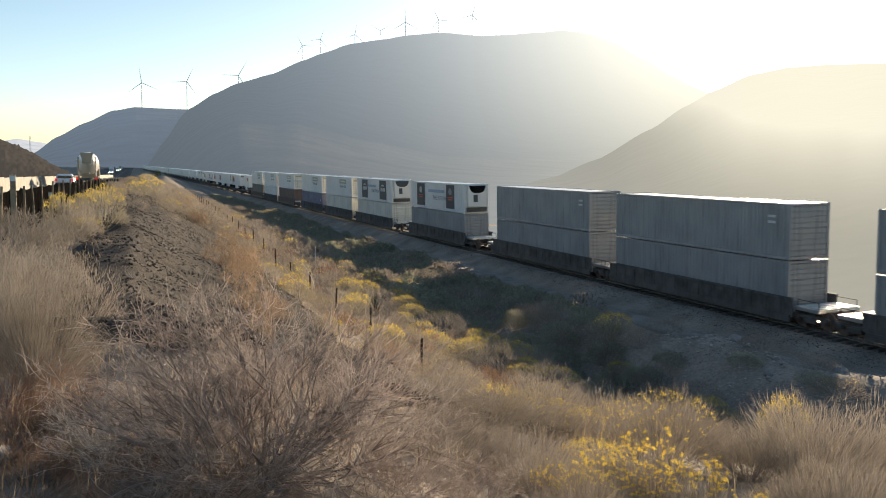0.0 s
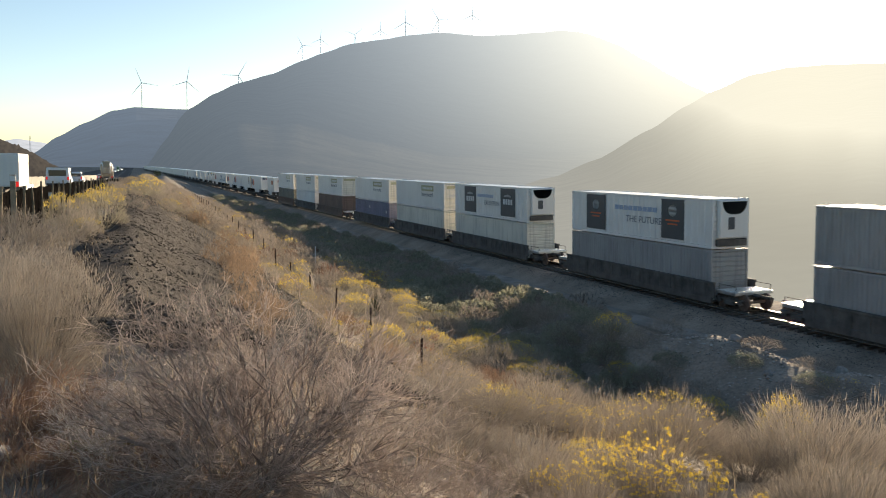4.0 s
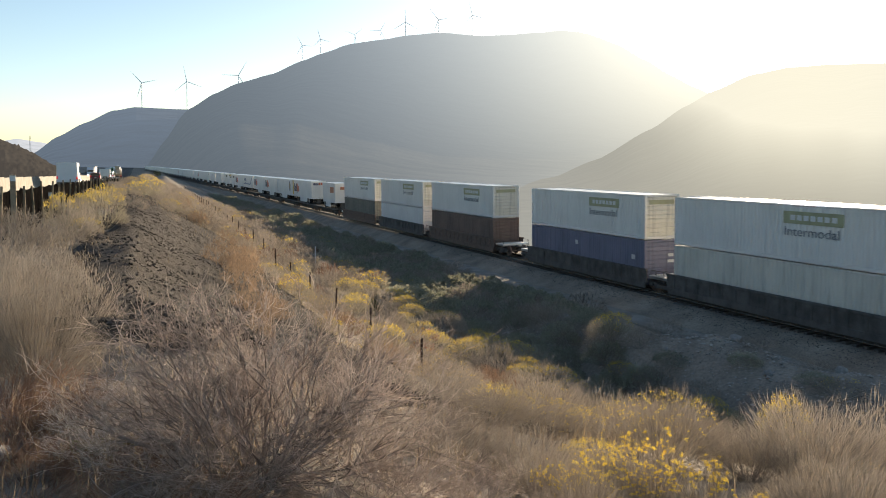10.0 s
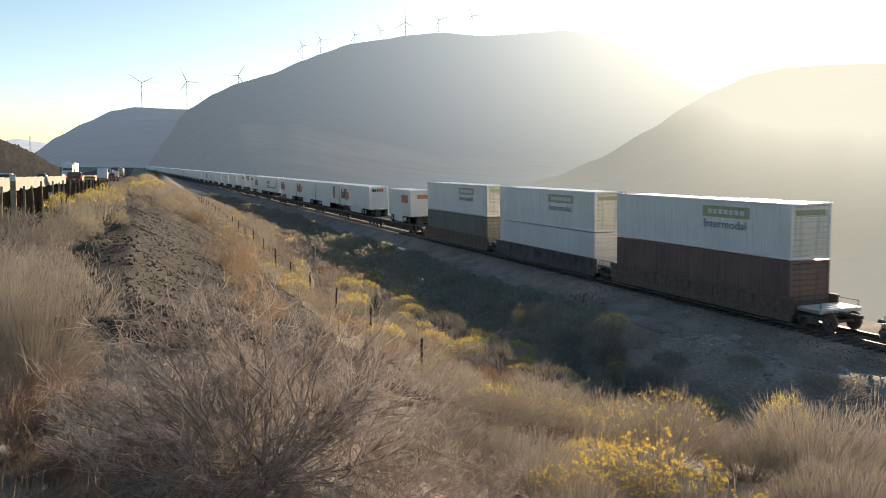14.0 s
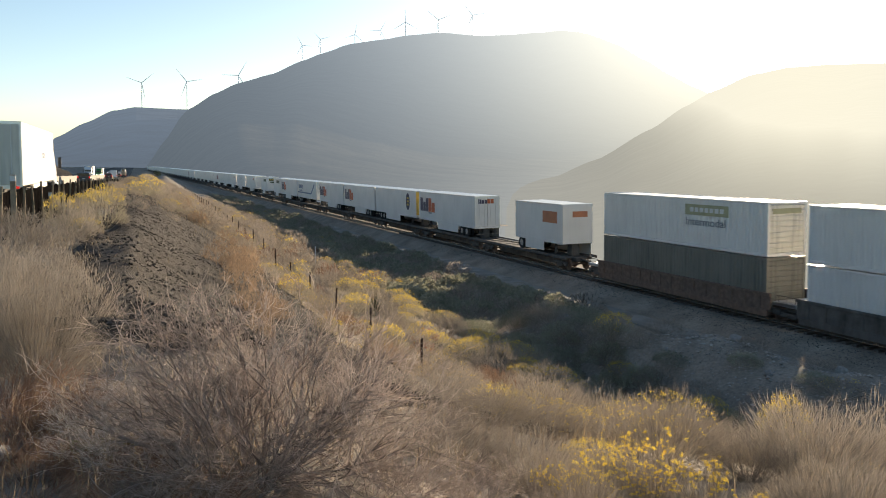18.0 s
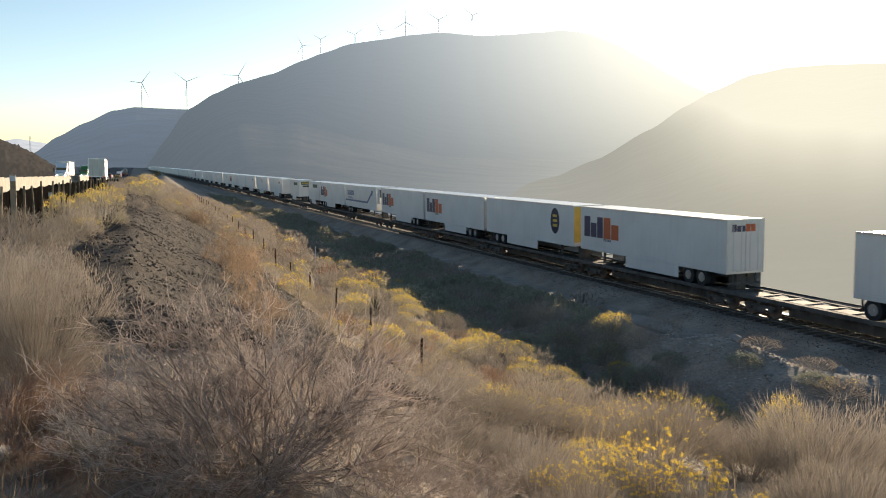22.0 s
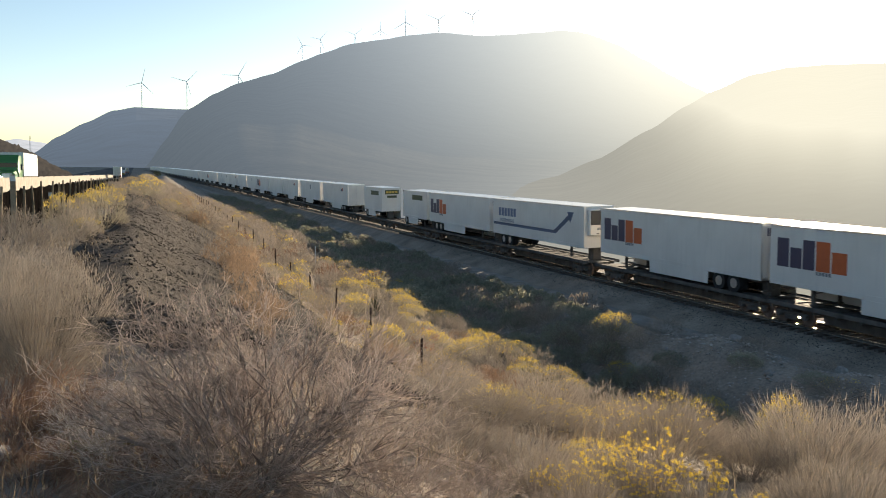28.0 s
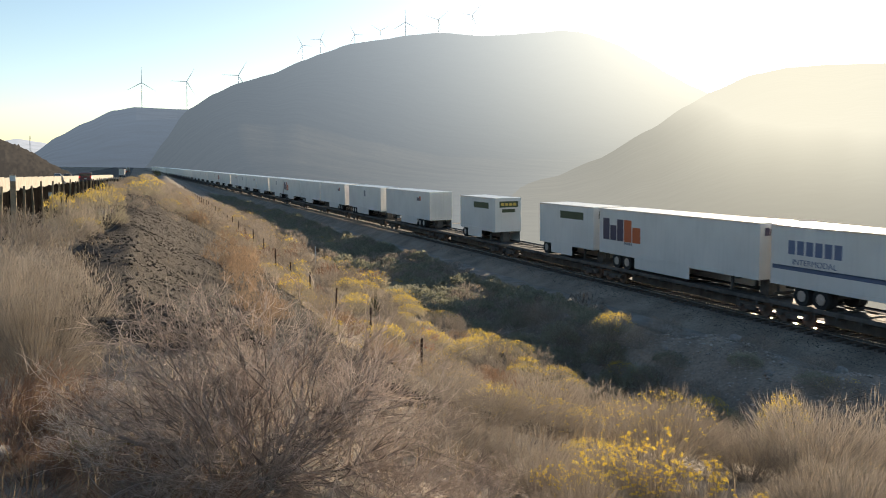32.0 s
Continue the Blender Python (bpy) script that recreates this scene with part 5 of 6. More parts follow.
def heads(seed, points, r0, r1, squash=0.7):
    """Small uneven flower heads or leaf tufts at the given points."""
    g = np.random.default_rng(seed)
    n = len(points)
    o = np.array([[1, 0, 0], [-1, 0, 0], [0, 1, 0], [0, -1, 0], [0, 0, 1], [0, 0, -1]], float)
    q = g.uniform(0.6, 1.25, (n, 6, 1)) * o[None]
    q[:, :, 2] *= squash
    a = g.uniform(0, 6.283, n)
    c, s = np.cos(a)[:, None], np.sin(a)[:, None]
    x = q[:, :, 0] * c - q[:, :, 1] * s
    y = q[:, :, 0] * s + q[:, :, 1] * c
    q = np.stack((x, y, q[:, :, 2]), -1) * g.uniform(r0, r1, (n, 1, 1)) + points[:, None]
    face = np.array([[0, 2, 4], [2, 1, 4], [1, 3, 4], [3, 0, 4], [2, 0, 5], [1, 2, 5], [3, 1, 5], [0, 3, 5]])
    return q.reshape(-1, 3), (np.arange(n)[:, None, None] * 6 + face[None]).reshape(-1, 3)


def leaves(seed, points, size, up=0.5):
    """Little bent leaves, two triangles each, at the given points."""
    g = np.random.default_rng(seed)
    n = len(points)
    d = g.normal(0, 1, (n, 3))
    d[:, 2] = np.abs(d[:, 2]) * up + 0.2
    d /= np.linalg.norm(d, axis=1)[:, None]
    s = np.cross(d, g.normal(0, 1, (n, 3)))
    s /= np.linalg.norm(s, axis=1)[:, None]
    L = size * g.uniform(0.6, 1.3, (n, 1))
    k = np.cross(d, s)
    v = np.stack((points, points + d * L * 0.5 + s * L * 0.2 + k * L * 0.06, points + d * L, points + d * L * 0.5 - s * L * 0.2 + k * L * 0.06), 1).reshape(-1, 3)
    i = np.arange(n)[:, None] * 4
    f = np.concatenate((i + np.array([[0, 1, 2]]), i + np.array([[0, 2, 3]])))
    return v, f


def dome(seed, n, lo=0.45, hi=0.98, flare=1.45):
    """Points through the outer shell of an uneven dome of unit size."""
    g = np.random.default_rng(seed)
    az = g.uniform(0, 2 * math.pi, n)
    t = flare * np.sqrt(g.uniform(0.01, 1, n))
    lump = 1 + 0.10 * np.sin(3 * az + seed) * np.sin(t) + 0.08 * np.sin(7 * az + 2.1 * seed) * np.sin(2 * t) + 0.06 * np.sin(9 * t + seed)
    r = g.uniform(lo, hi, n) ** 0.6 * lump
    return np.stack((r * np.sin(t) * np.cos(az), r * np.sin(t) * np.sin(az), r * np.cos(t) + 0.05), 1)


def spray(seed, points, length, width, loose=0.45):
    """Slender bent shoots that point outward and up from the heart of the bush, two triangles each."""
    g = np.random.default_rng(seed)
    n = len(points)
    d = points / (np.linalg.norm(points, axis=1)[:, None] + 1e-6) + np.array([0, 0, 0.35]) + g.normal(0, loose, (n, 3))
    d /= np.linalg.norm(d, axis=1)[:, None]
    s = np.cross(d, g.normal(0, 1, (n, 3)))
    s /= np.linalg.norm(s, axis=1)[:, None]
    k = np.cross(d, s)
    L = length * g.uniform(0.55, 1.3, (n, 1))
    a = points - d * L * 0.5
    v = np.stack((a, a + d * L * 0.45 + s * width + k * width * 0.5, a + d * L, a + d * L * 0.45 - s * width + k * width * 0.5), 1).reshape(-1, 3)
    i = np.arange(n)[:, None] * 4
    return v, np.concatenate((i + np.array([[0, 1, 2]]), i + np.array([[0, 2, 3]])))


TAN = mat("dry_tan_stems", (0.35, 0.30, 0.25), 0.8, vary=0.16, scale=2.5, rgb2=(0.25, 0.208, 0.168), fine=30, through_light=0.34, per_object=0.45)
BROWNTWIG = mat("red_brown_twigs", (0.50, 0.42, 0.375), 0.75, vary=0.2, scale=3, rgb2=(0.32, 0.255, 0.225), fine=30, per_object=0.6, through_light=0.4, spec=0.3)
GREYTWIG = mat("bleached_grey_twigs", (0.55, 0.50, 0.46), 0.75, vary=0.2, scale=3, rgb2=(0.36, 0.32, 0.29), fine=30, per_object=0.5, through_light=0.2)
RUSTRED = mat("rust_red_dry_leaves", (0.42, 0.15, 0.085), 0.85, vary=0.2, scale=3, fine=30, per_object=0.3, through_light=0.45)
DEADRED = mat("dead_rust_stems", (0.30, 0.19, 0.135), 0.85, vary=0.2, scale=3, fine=30, per_object=0.25, through_light=0.45)
ORANGEDRY = mat("orange_dry_weed", (0.38, 0.265, 0.18), 0.85, vary=0.2, scale=3, fine=30, per_object=0.25, through_light=0.5)
OLIVE = mat("olive_stems", (0.38, 0.335, 0.25), 0.8, vary=0.18, scale=3, fine=30, per_object=0.2, through_light=0.5)
SAGE = mat("grey_sage_leaf", (0.36, 0.345, 0.265), 0.85, vary=0.25, scale=2, rgb2=(0.23, 0.235, 0.16), fine=25, per_object=0.3, through_light=0.4)
BLOOM = mat("yellow_bloom", (0.78, 0.57, 0.10), 0.8, vary=0.15, scale=6, rgb2=(0.62, 0.45, 0.09), fine=30, per_object=0.25, through_light=0.6)
DARKLEAF = mat("dark_green_blade", (0.06, 0.075, 0.03), 0.6, vary=0.2, scale=5, per_object=0.2, through_light=0.15)

# each kind: stems, then leaves or blooms; unit height 1 m, unit radius about 0.8 m
PROTO = {}


def whips(seed, n, reach, droop=0.0):
    """Bare arching rods that fork again and again: limbs, branches, twigs and fine ends, each level with its points."""
    g = np.random.default_rng(seed)

    def grow(p, d, length, k, wob, lift):
        pts = [p]
        for i in range(k):
            d = d + g.normal(0, wob, d.shape) + np.array([0, 0, lift / k])
            d = d / np.linalg.norm(d, axis=1)[:, None]
            pts.append(pts[-1] + d * (length / k)[:, None])
        return np.stack(pts, 1)

    def tube(pts, ra, rb):
        m, k = pts.shape[0], pts.shape[1]
        t = np.linspace(0, 1, k)
        r = ra * (1 - t) + rb * t
        ax = pts[:, -1] - pts[:, 0]
        ax /= np.linalg.norm(ax, axis=1)[:, None] + 1e-9
        u = np.cross(ax, g.normal(0, 1, ax.shape))
        u /= np.linalg.norm(u, axis=1)[:, None]
        w = np.cross(ax, u)
        ring = [pts + (u * math.cos(c) + w * math.sin(c))[:, None] * r[None, :, None] for c in (0.0, 2.094, 4.189)]
        v = np.stack(ring, 2).reshape(-1, 3)
        ix = np.arange(m * k * 3).reshape(m, k, 3)
        f = [np.stack((ix[:, :-1, j], ix[:, :-1, (j + 1) % 3], ix[:, 1:, (j + 1) % 3], ix[:, 1:, j]), -1).reshape(-1, 4) for j in range(3 if ra > 0.002 else 2)]
        return v, np.concatenate(f)

    az = g.uniform(0, 6.283, n)
    tilt = 1.25 * np.sqrt(g.uniform(0.02, 1, n))
    d = np.stack((np.sin(tilt) * np.cos(az), np.sin(tilt) * np.sin(az), np.cos(tilt)), 1)
    p = np.stack((0.10 * np.cos(az) * g.uniform(0, 1, n), 0.10 * np.sin(az) * g.uniform(0, 1, n), np.full(n, -0.04)), 1)
    pts = grow(p, d, reach * g.uniform(0.7, 1.02, n), 8, 0.09, 0.20 - droop)
    out = [tube(pts, 0.0062, 0.0021)]
    for count, ln, k, wob, spread, ra, rb, lo in ((n * 8, 0.38, 6, 0.13, 0.42, 0.0030, 0.0014, 0.2), (n * 34, 0.19, 4, 0.17, 0.50, 0.0018, 0.0011, 0.15), (n * 80, 0.075, 2, 0.2, 0.62, 0.0013, 0.0009, 0.1)):
        pick = g.integers(0, len(pts), count)
        t = g.uniform(lo, 1.0, count) ** 0.75 * (pts.shape[1] - 1)
        i = np.minimum(t.astype(int), pts.shape[1] - 2)
        fr = (t - i)[:, None]
        one, two = pts[pick, i], pts[pick, i + 1]
        along = (two - one) / (np.linalg.norm(two - one, axis=1)[:, None] + 1e-9)
        q = along + g.normal(0, spread, (count, 3))
        q /= np.linalg.norm(q, axis=1)[:, None]
        pts = grow(one * (1 - fr) + two * fr, q, reach * ln * g.uniform(0.45, 1.15, count), k, wob, 0.12)
        out.append(tube(pts, ra, rb))
    return out


def proto(kind, detail, variant):
    key = (kind, detail, variant)
    if key in PROTO:
        return PROTO[key]
    seed = 11 + 97 * variant + 13 * detail + sum(map(ord, kind))
    parts = []
    if kind in ("twig", "greytwig"):
        m = BROWNTWIG if kind == "twig" else GREYTWIG
        for pn, (v, f) in zip(("limb_mass", "branch_mass", "twig_mass", "fine_twig_mass"), whips(seed, 84 if variant == 0 else 30, 1.12)):
            parts.append((pn, quick_mesh(pn, v, f, m)))
    elif kind in ("broom", "rabbit", "rabbitpale", "flower", "brown", "orange", "dead", "deadred"):
        m = {"broom": TAN, "rabbit": OLIVE, "rabbitpale": TAN, "flower": TAN, "brown": DEADRED, "orange": ORANGEDRY, "dead": DEADRED, "deadred": RUSTRED}[kind]
        g = np.random.default_rng(seed + 5)
        if kind == "dead":
            v, f, tips = strands(seed, 240, 0.92, 1.5, 4, 0.0048, 0.002, 0.3, 0.0, 0.10, 0.8, 700, 0.2, 2)
            for pn, a, b in zip(("stem_mass", "twig_mass"), v, f):
                parts.append((pn, quick_mesh(pn, a, b, m)))
        elif kind == "flower":
            v, f, tips = strands(seed, 210, 1.0, 0.75, 5, 0.0042, 0.0022, 0.3, 0.25, 0.06, 0.72, 520, 0.22, 3)
            for pn, a, b in zip(("stem_mass", "twig_mass"), v, f):
                parts.append((pn, quick_mesh(pn, a, b, m)))
        else:
            stems = (150, 40, 22, 8)[detail]
            v, f, _ = strands(seed, stems, 0.95, 1.4, (4, 3, 2, 2)[detail], (0.004, 0.007, 0.012, 0.03)[detail], (0.0015, 0.003, 0.004, 0.012)[detail], 0.16, 0.22, 0.06, 0.78)
            parts.append(("stem_mass", quick_mesh("stem_mass", v[0], f[0], m)))
            tips = dome(seed + 8, (5200, 2000, 950, 240)[detail], (0.3, 0.4, 0.5, 0.5)[detail], 1.0)
            v, f = spray(seed + 9, tips, (0.20, 0.15, 0.17, 0.30)[detail], (0.0023, 0.005, 0.0085, 0.026)[detail], (0.26, 0.32, 0.38, 0.45)[detail] + (0.25 if kind in ("orange", "brown") else 0))
            parts.append(("twig_mass", quick_mesh("twig_mass", v, f, m)))
        top = tips[tips[:, 2] > np.percentile(tips[:, 2], 72 if kind == "rabbit" else 66)]
        if kind == "flower":
            n = 104
            pts = top[g.integers(0, len(top), n)]
            size = g.uniform(0.012, 0.028, (n, 1, 1))
            pts = (pts[:, None] + g.normal(0, 1, (n, 40, 3)) * size * np.array([1.0, 1.0, 0.5])).reshape(-1, 3)
            v, f = leaves(seed + 1, pts, 0.0215, 0.6)
            parts.append(("bloom_cover", quick_mesh("bloom_cover", v, f, BLOOM)))
        elif kind in ("rabbit", "rabbitpale"):
            n = {"rabbit": (420, 600, 640, 130), "rabbitpale": (130, 100, 130, 40)}[kind][detail]
            pts = top[g.integers(0, len(top), n)]
            rad = np.linalg.norm(pts, axis=1)[:, None]
            pts = pts / rad * (0.93 + 0.12 * g.uniform(0, 1, (n, 1)))
            k = (7, 2, 1, 1)[detail]
            pts = (pts[:, None] + g.normal(0, (0.014, 0.016, 0.01, 0.01)[detail], (n, k, 3))).reshape(-1, 3)
            v, f = leaves(seed + 1, pts, (0.024, 0.034, 0.05, 0.10)[detail], 0.5)
            parts.append(("bloom_cover", quick_mesh("bloom_cover", v, f, BLOOM)))
    elif kind == "sage":
        v, f, tips = strands(seed, (140, 60, 30, 8)[detail], 0.68, 1.3, 3, (0.006, 0.010, 0.012, 0.03)[detail], (0.002, 0.004, 0.005, 0.012)[detail], 0.2, 0.4, 0.12, 0.6)
        parts.append(("stem_mass", quick_mesh("stem_mass", v[0], f[0], BROWNTWIG)))
        pts = dome(seed + 3, (4000, 2600, 1900, 380)[detail], 0.55, 1.0)
        v, f = spray(seed + 2, pts, (0.07, 0.09, 0.12, 0.26)[detail], (0.008, 0.011, 0.016, 0.05)[detail], 0.75)
        parts.append(("leaf_cover", quick_mesh("leaf_cover", v, f, SAGE)))
    elif kind == "yucca":
        g = np.random.default_rng(seed)
        bm = bmesh.new()
        for i in range(70):
            a, t = g.uniform(0, 6.28), g.uniform(0.1, 1.35)
            d = Vector((math.sin(t) * math.cos(a), math.sin(t) * math.sin(a), math.cos(t)))
            rod(bm, (0, 0, 0.1), Vector((0, 0, 0.1)) + d * g.uniform(0.6, 0.95), 0.03, 0.003, 4)
        parts.append(("leaf_rosette", mesh_of("leaf_rosette", bm, DARKLEAF)))
    PROTO[key] = parts
    return parts


PLANT_WORDS = {"greytwig": ("twiggy_shrub", "bare bleached grey twiggy shrub on the bank", "shrub"), "deadred": ("dead_shrub", "dead rust-red shrub among dry brush", "shrub"), "twig": ("twiggy_shrub", "bare red-brown twiggy shrub on the bank", "shrub"), "broom": ("dry_shrub", "dry tan broom-like shrub on the slope", "shrub"),
               "rabbit": ("rabbitbrush", "rabbitbrush with yellow flower heads", "shrub"), "rabbitpale": ("rabbitbrush", "pale dry rabbitbrush with few yellow flowers", "shrub"),
               "flower": ("rabbitbrush", "rabbitbrush in full bright yellow bloom", "shrub"), "brown": ("dead_shrub", "dead brown shrub on the slope", "shrub"),
               "orange": ("dry_weed", "orange-brown dry weed on the gravel slope", "weed"), "dead": ("dead_shrub", "flattened dead rust-coloured brush", "shrub"),
               "sage": ("sagebrush", "grey-green sagebrush on the valley floor", "shrub"), "yucca": ("yucca", "dark green spiky yucca on the slope", "plant")}


def plant(kind, x, y, high, wide, rnd, form=None):
    d = math.hypot(x, y)
    detail = 0 if d < 8.6 else 1 if d < 19 else 2 if d < 44 else 3
    name, label, cat = PLANT_WORDS[kind]
    e = thing(name, Matrix(), label, cat, name.replace("_", " ") + "s on the bank and valley floor")
    for pn, me in proto(kind, detail, (rnd.randrange(3 if detail else 2) if form is None else form)):
        tagged(part(pn, me, None, e), kind="stuff")
    tall = 1.12 if kind in ("twig", "greytwig") else 0.85 if kind == "yucca" else 1.12
    e.matrix_basis = pose(x, y, land(x, y) - 0.03, rnd.uniform(-6, 6), rnd.uniform(-6, 6), rnd.uniform(0, 360)) @ Matrix.Diagonal((wide / 0.95, wide / 0.95, high / tall, 1))
    return e


PLANTED = []


def bed(kind, *rows):
    """Places of plants of one kind: x, y, height, radius."""
    PLANTED.extend((kind, *r) for r in rows)


bed("twig", (0.64, 4.1, 0.86, 0.80), (1.35, 4.2, 0.55, 0.5), (0.95, 4.9, 0.6, 0.55), (0.35, 4.8, 0.5, 0.42), (1.75, 4.1, 0.36, 0.36), (1.05, 3.72, 0.34, 0.36), (1.45, 3.8, 0.3, 0.34), (0.3, 3.85, 0.3, 0.32))
bed("greytwig", (-0.02, 4.6, 0.42, 0.36), (0.5, 5.8, 0.42, 0.4), (-0.1, 5.5, 0.32, 0.3), (1.1, 6.4, 0.4, 0.4))
bed("broom", (2.04, 3.6, 0.42, 0.28), (2.36, 4.02, 0.45, 0.3), (4.91, 4.57, 0.64, 0.57), (4.51, 4.64, 0.47, 0.45), (2.49, 4.69, 0.45, 0.35), (2.67, 5.32, 0.45, 0.54), (2.2, 5.6, 0.45, 0.5), (5.88, 5.95, 0.91, 0.86), (5.19, 5.95, 0.53, 0.51))
bed("broom", (6.87, 6.2, 0.97, 0.62), (3.1, 7, 0.45, 0.63), (8.02, 7.13, 1.3, 0.6), (7.7, 7.9, 1.2, 0.6), (2.97, 8.14, 0.45, 0.65), (6.46, 8.44, 0.71, 0.6), (6.9, 9.97, 1.08, 0.78), (4.77, 10.61, 0.7, 0.67), (6.64, 10.73, 1.1, 0.64), (6.14, 11.4, 0.94, 0.68), (4.64, 11.78, 0.76, 0.77))
bed("broom", (3.36, 12.2, 0.45, 0.68), (6.64, 13.01, 0.99, 0.74), (2.94, 13.39, 0.45, 0.5), (5.03, 15.79, 0.45, 0.61), (8.6, 12.2, 1.1, 0.8), (9.8, 14.2, 1.1, 0.9), (8.0, 14.8, 0.9, 0.8), (11.9, 16.2, 1.25, 1.0), (12.2, 18.2, 1.25, 1.0), (10.4, 17.6, 1.0, 0.9))
# the lip of the slope over the gully
bed("broom", (12.3, 20.4, 1.2, 1.0), (11.7, 22.0, 1.15, 1.0), (11.2, 24.7, 1.1, 0.9), (11.73, 31.2, 1.2, 1.2), (10.6, 36.3, 1.2, 1.0), (10.64, 24.09, 0.78, 0.74), (13.4, 34.2, 0.9, 0.8), (9.6, 19.8, 0.9, 0.8), (7.2, 17.6, 0.7, 0.7), (8.9, 27.0, 0.9, 0.8))
bed("broom", (10.5, 42.6, 1.1, 1.0), (4.19, 27.37, 0.9, 0.63), (4.43, 20.18, 0.61, 0.54), (3.97, 12.73, 0.45, 0.54))
# the spoil bank
bed("broom", (17.5, 32.6, 1.1, 1.1), (17.1, 30.0, 1.1, 1.0), (18.0, 29.3, 0.9, 0.9), (17.2, 27.8, 1.0, 1.0), (17.9, 26.6, 0.8, 0.8), (17.2, 24.4, 0.9, 0.9), (18.0, 33.8, 1.2, 1.1), (17.6, 22.6, 0.7, 0.8))
bed("broom", (17.5, 34.6, 1.3, 1.0), (19.2, 36.9, 1.4, 1.1), (20.4, 35.6, 1.3, 1.0), (19.3, 27.2, 0.8, 0.9), (20.6, 23.4, 0.5, 0.8), (21.0, 21.2, 0.5, 0.8), (18.6, 38.6, 1.2, 1.0), (21.6, 38.0, 1.2, 1.1))
# beside the fence on the crown of the bank
bed("broom", (-0.56, 6.81, 0.92, 0.45), (-0.95, 7.3, 0.9, 0.5), (-0.33, 9.0, 0.82, 0.42), (-1.02, 9.56, 0.8, 0.45), (-1.23, 14.25, 0.85, 0.6), (-0.84, 18.81, 0.95, 0.52), (-1.4, 11.6, 0.8, 0.5), (-0.75, 12.4, 0.7, 0.4), (-1.7, 17.0, 0.85, 0.5), (0.49, 31.88, 0.87, 0.55), (2.94, 53.89, 1.2, 0.84), (2.1, 49.0, 1.0, 0.8), (2.0, 42.0, 0.9, 0.7), (-1.0, 24.0, 0.7, 0.5))
bed("rabbitpale", (7.4, 24.5, 0.8, 0.7), (7.2, 30.2, 0.8, 0.7), (8.6, 25.4, 0.9, 0.75), (2.6, 4.31, 0.49, 0.26), (3.79, 7.22, 0.45, 0.61), (4.51, 7.38, 0.45, 0.59), (14.6, 32.0, 1.0, 0.96), (9.62, 24.4, 0.68, 0.8), (19.4, 18.6, 0.7, 0.8), (3.61, 14.61, 0.45, 0.55), (5.4, 13.4, 0.6, 0.7), (6.0, 15.6, 0.6, 0.7), (8.3, 22.6, 0.7, 0.7), (9.0, 17.0, 0.8, 0.8))
bed("dead", (0.35, 3.6, 0.3, 0.3), (-0.42, 3.7, 0.26, 0.3), (0.03, 3.8, 0.26, 0.32), (-0.55, 5.26, 0.36, 0.42), (-0.36, 5.46, 0.34, 0.4), (-0.42, 4.6, 0.22, 0.36), (-0.13, 4.5, 0.2, 0.34), (0.1, 4.3, 0.2, 0.3), (-0.29, 5.9, 0.36, 0.4), (-0.7, 6.0, 0.42, 0.45), (-0.39, 4.22, 0.2, 0.34), (-0.6, 4.85, 0.24, 0.34), (0.18, 4.73, 0.2, 0.3))
bed("rabbit", (7.96, 8.54, 1.3, 0.45), (6.4, 21.13, 1.15, 0.8), (9.4, 36.5, 1.3, 0.87), (13.76, 47.2, 1.1, 0.98), (18.4, 57.9, 0.9, 0.8), (16.2, 59.8, 0.9, 0.9), (20.2, 59.7, 0.67, 0.67), (13.2, 45.4, 0.85, 0.8), (12.9, 39.4, 0.85, 0.9), (13.9, 42.5, 0.9, 0.8), (14.0, 36.7, 0.9, 0.98), (12.6, 28.6, 0.9, 0.8), (13.3, 31.2, 0.87, 0.74))
bed("rabbit", (16.8, 26.1, 0.8, 0.75), (16.5, 20.9, 1.4, 0.98), (15.6, 21.6, 1.1, 0.7), (17.8, 28.2, 1.35, 1.0), (-0.26, 20.49, 1.1, 0.55), (1.54, 47.86, 1.13, 0.89), (5.5, 28.58, 0.8, 0.76), (0.9, 44.0, 0.8, 0.7), (-1.2, 21.4, 0.9, 0.45), (11.5, 33.9, 0.9, 0.8), (10.4, 29.4, 0.8, 0.7), (8.2, 31.0, 0.9, 0.8))
bed("orange", (2.1, 13.7, 0.6, 0.28), (2.45, 16.76, 0.9, 0.5), (2.61, 20.53, 1.0, 0.47), (3.2, 23.6, 1.1, 0.55), (2.45, 23.18, 0.9, 0.5), (4.0, 29.63, 1.0, 0.59), (4.03, 35.0, 1.0, 0.56), (3.79, 44.87, 1.0, 0.57), (3.64, 54.82, 0.93, 0.62), (10.2, 23.3, 0.56, 0.48), (3.4, 26.5, 0.9, 0.5), (3.2, 19.0, 0.8, 0.45))
bed("rabbit", (9.9, 27.0, 0.9, 0.75), (11.6, 27.4, 0.9, 0.8), (12.4, 24.9, 0.85, 0.7), (10.9, 39.2, 1.0, 0.9), (12.0, 36.4, 1.0, 0.85), (9.0, 33.4, 0.9, 0.8), (6.9, 35.8, 0.9, 0.8), (12.8, 22.6, 0.8, 0.7))
bed("deadred", (10.2, 28.6, 0.55, 0.62), (9.2, 26.2, 0.5, 0.5))
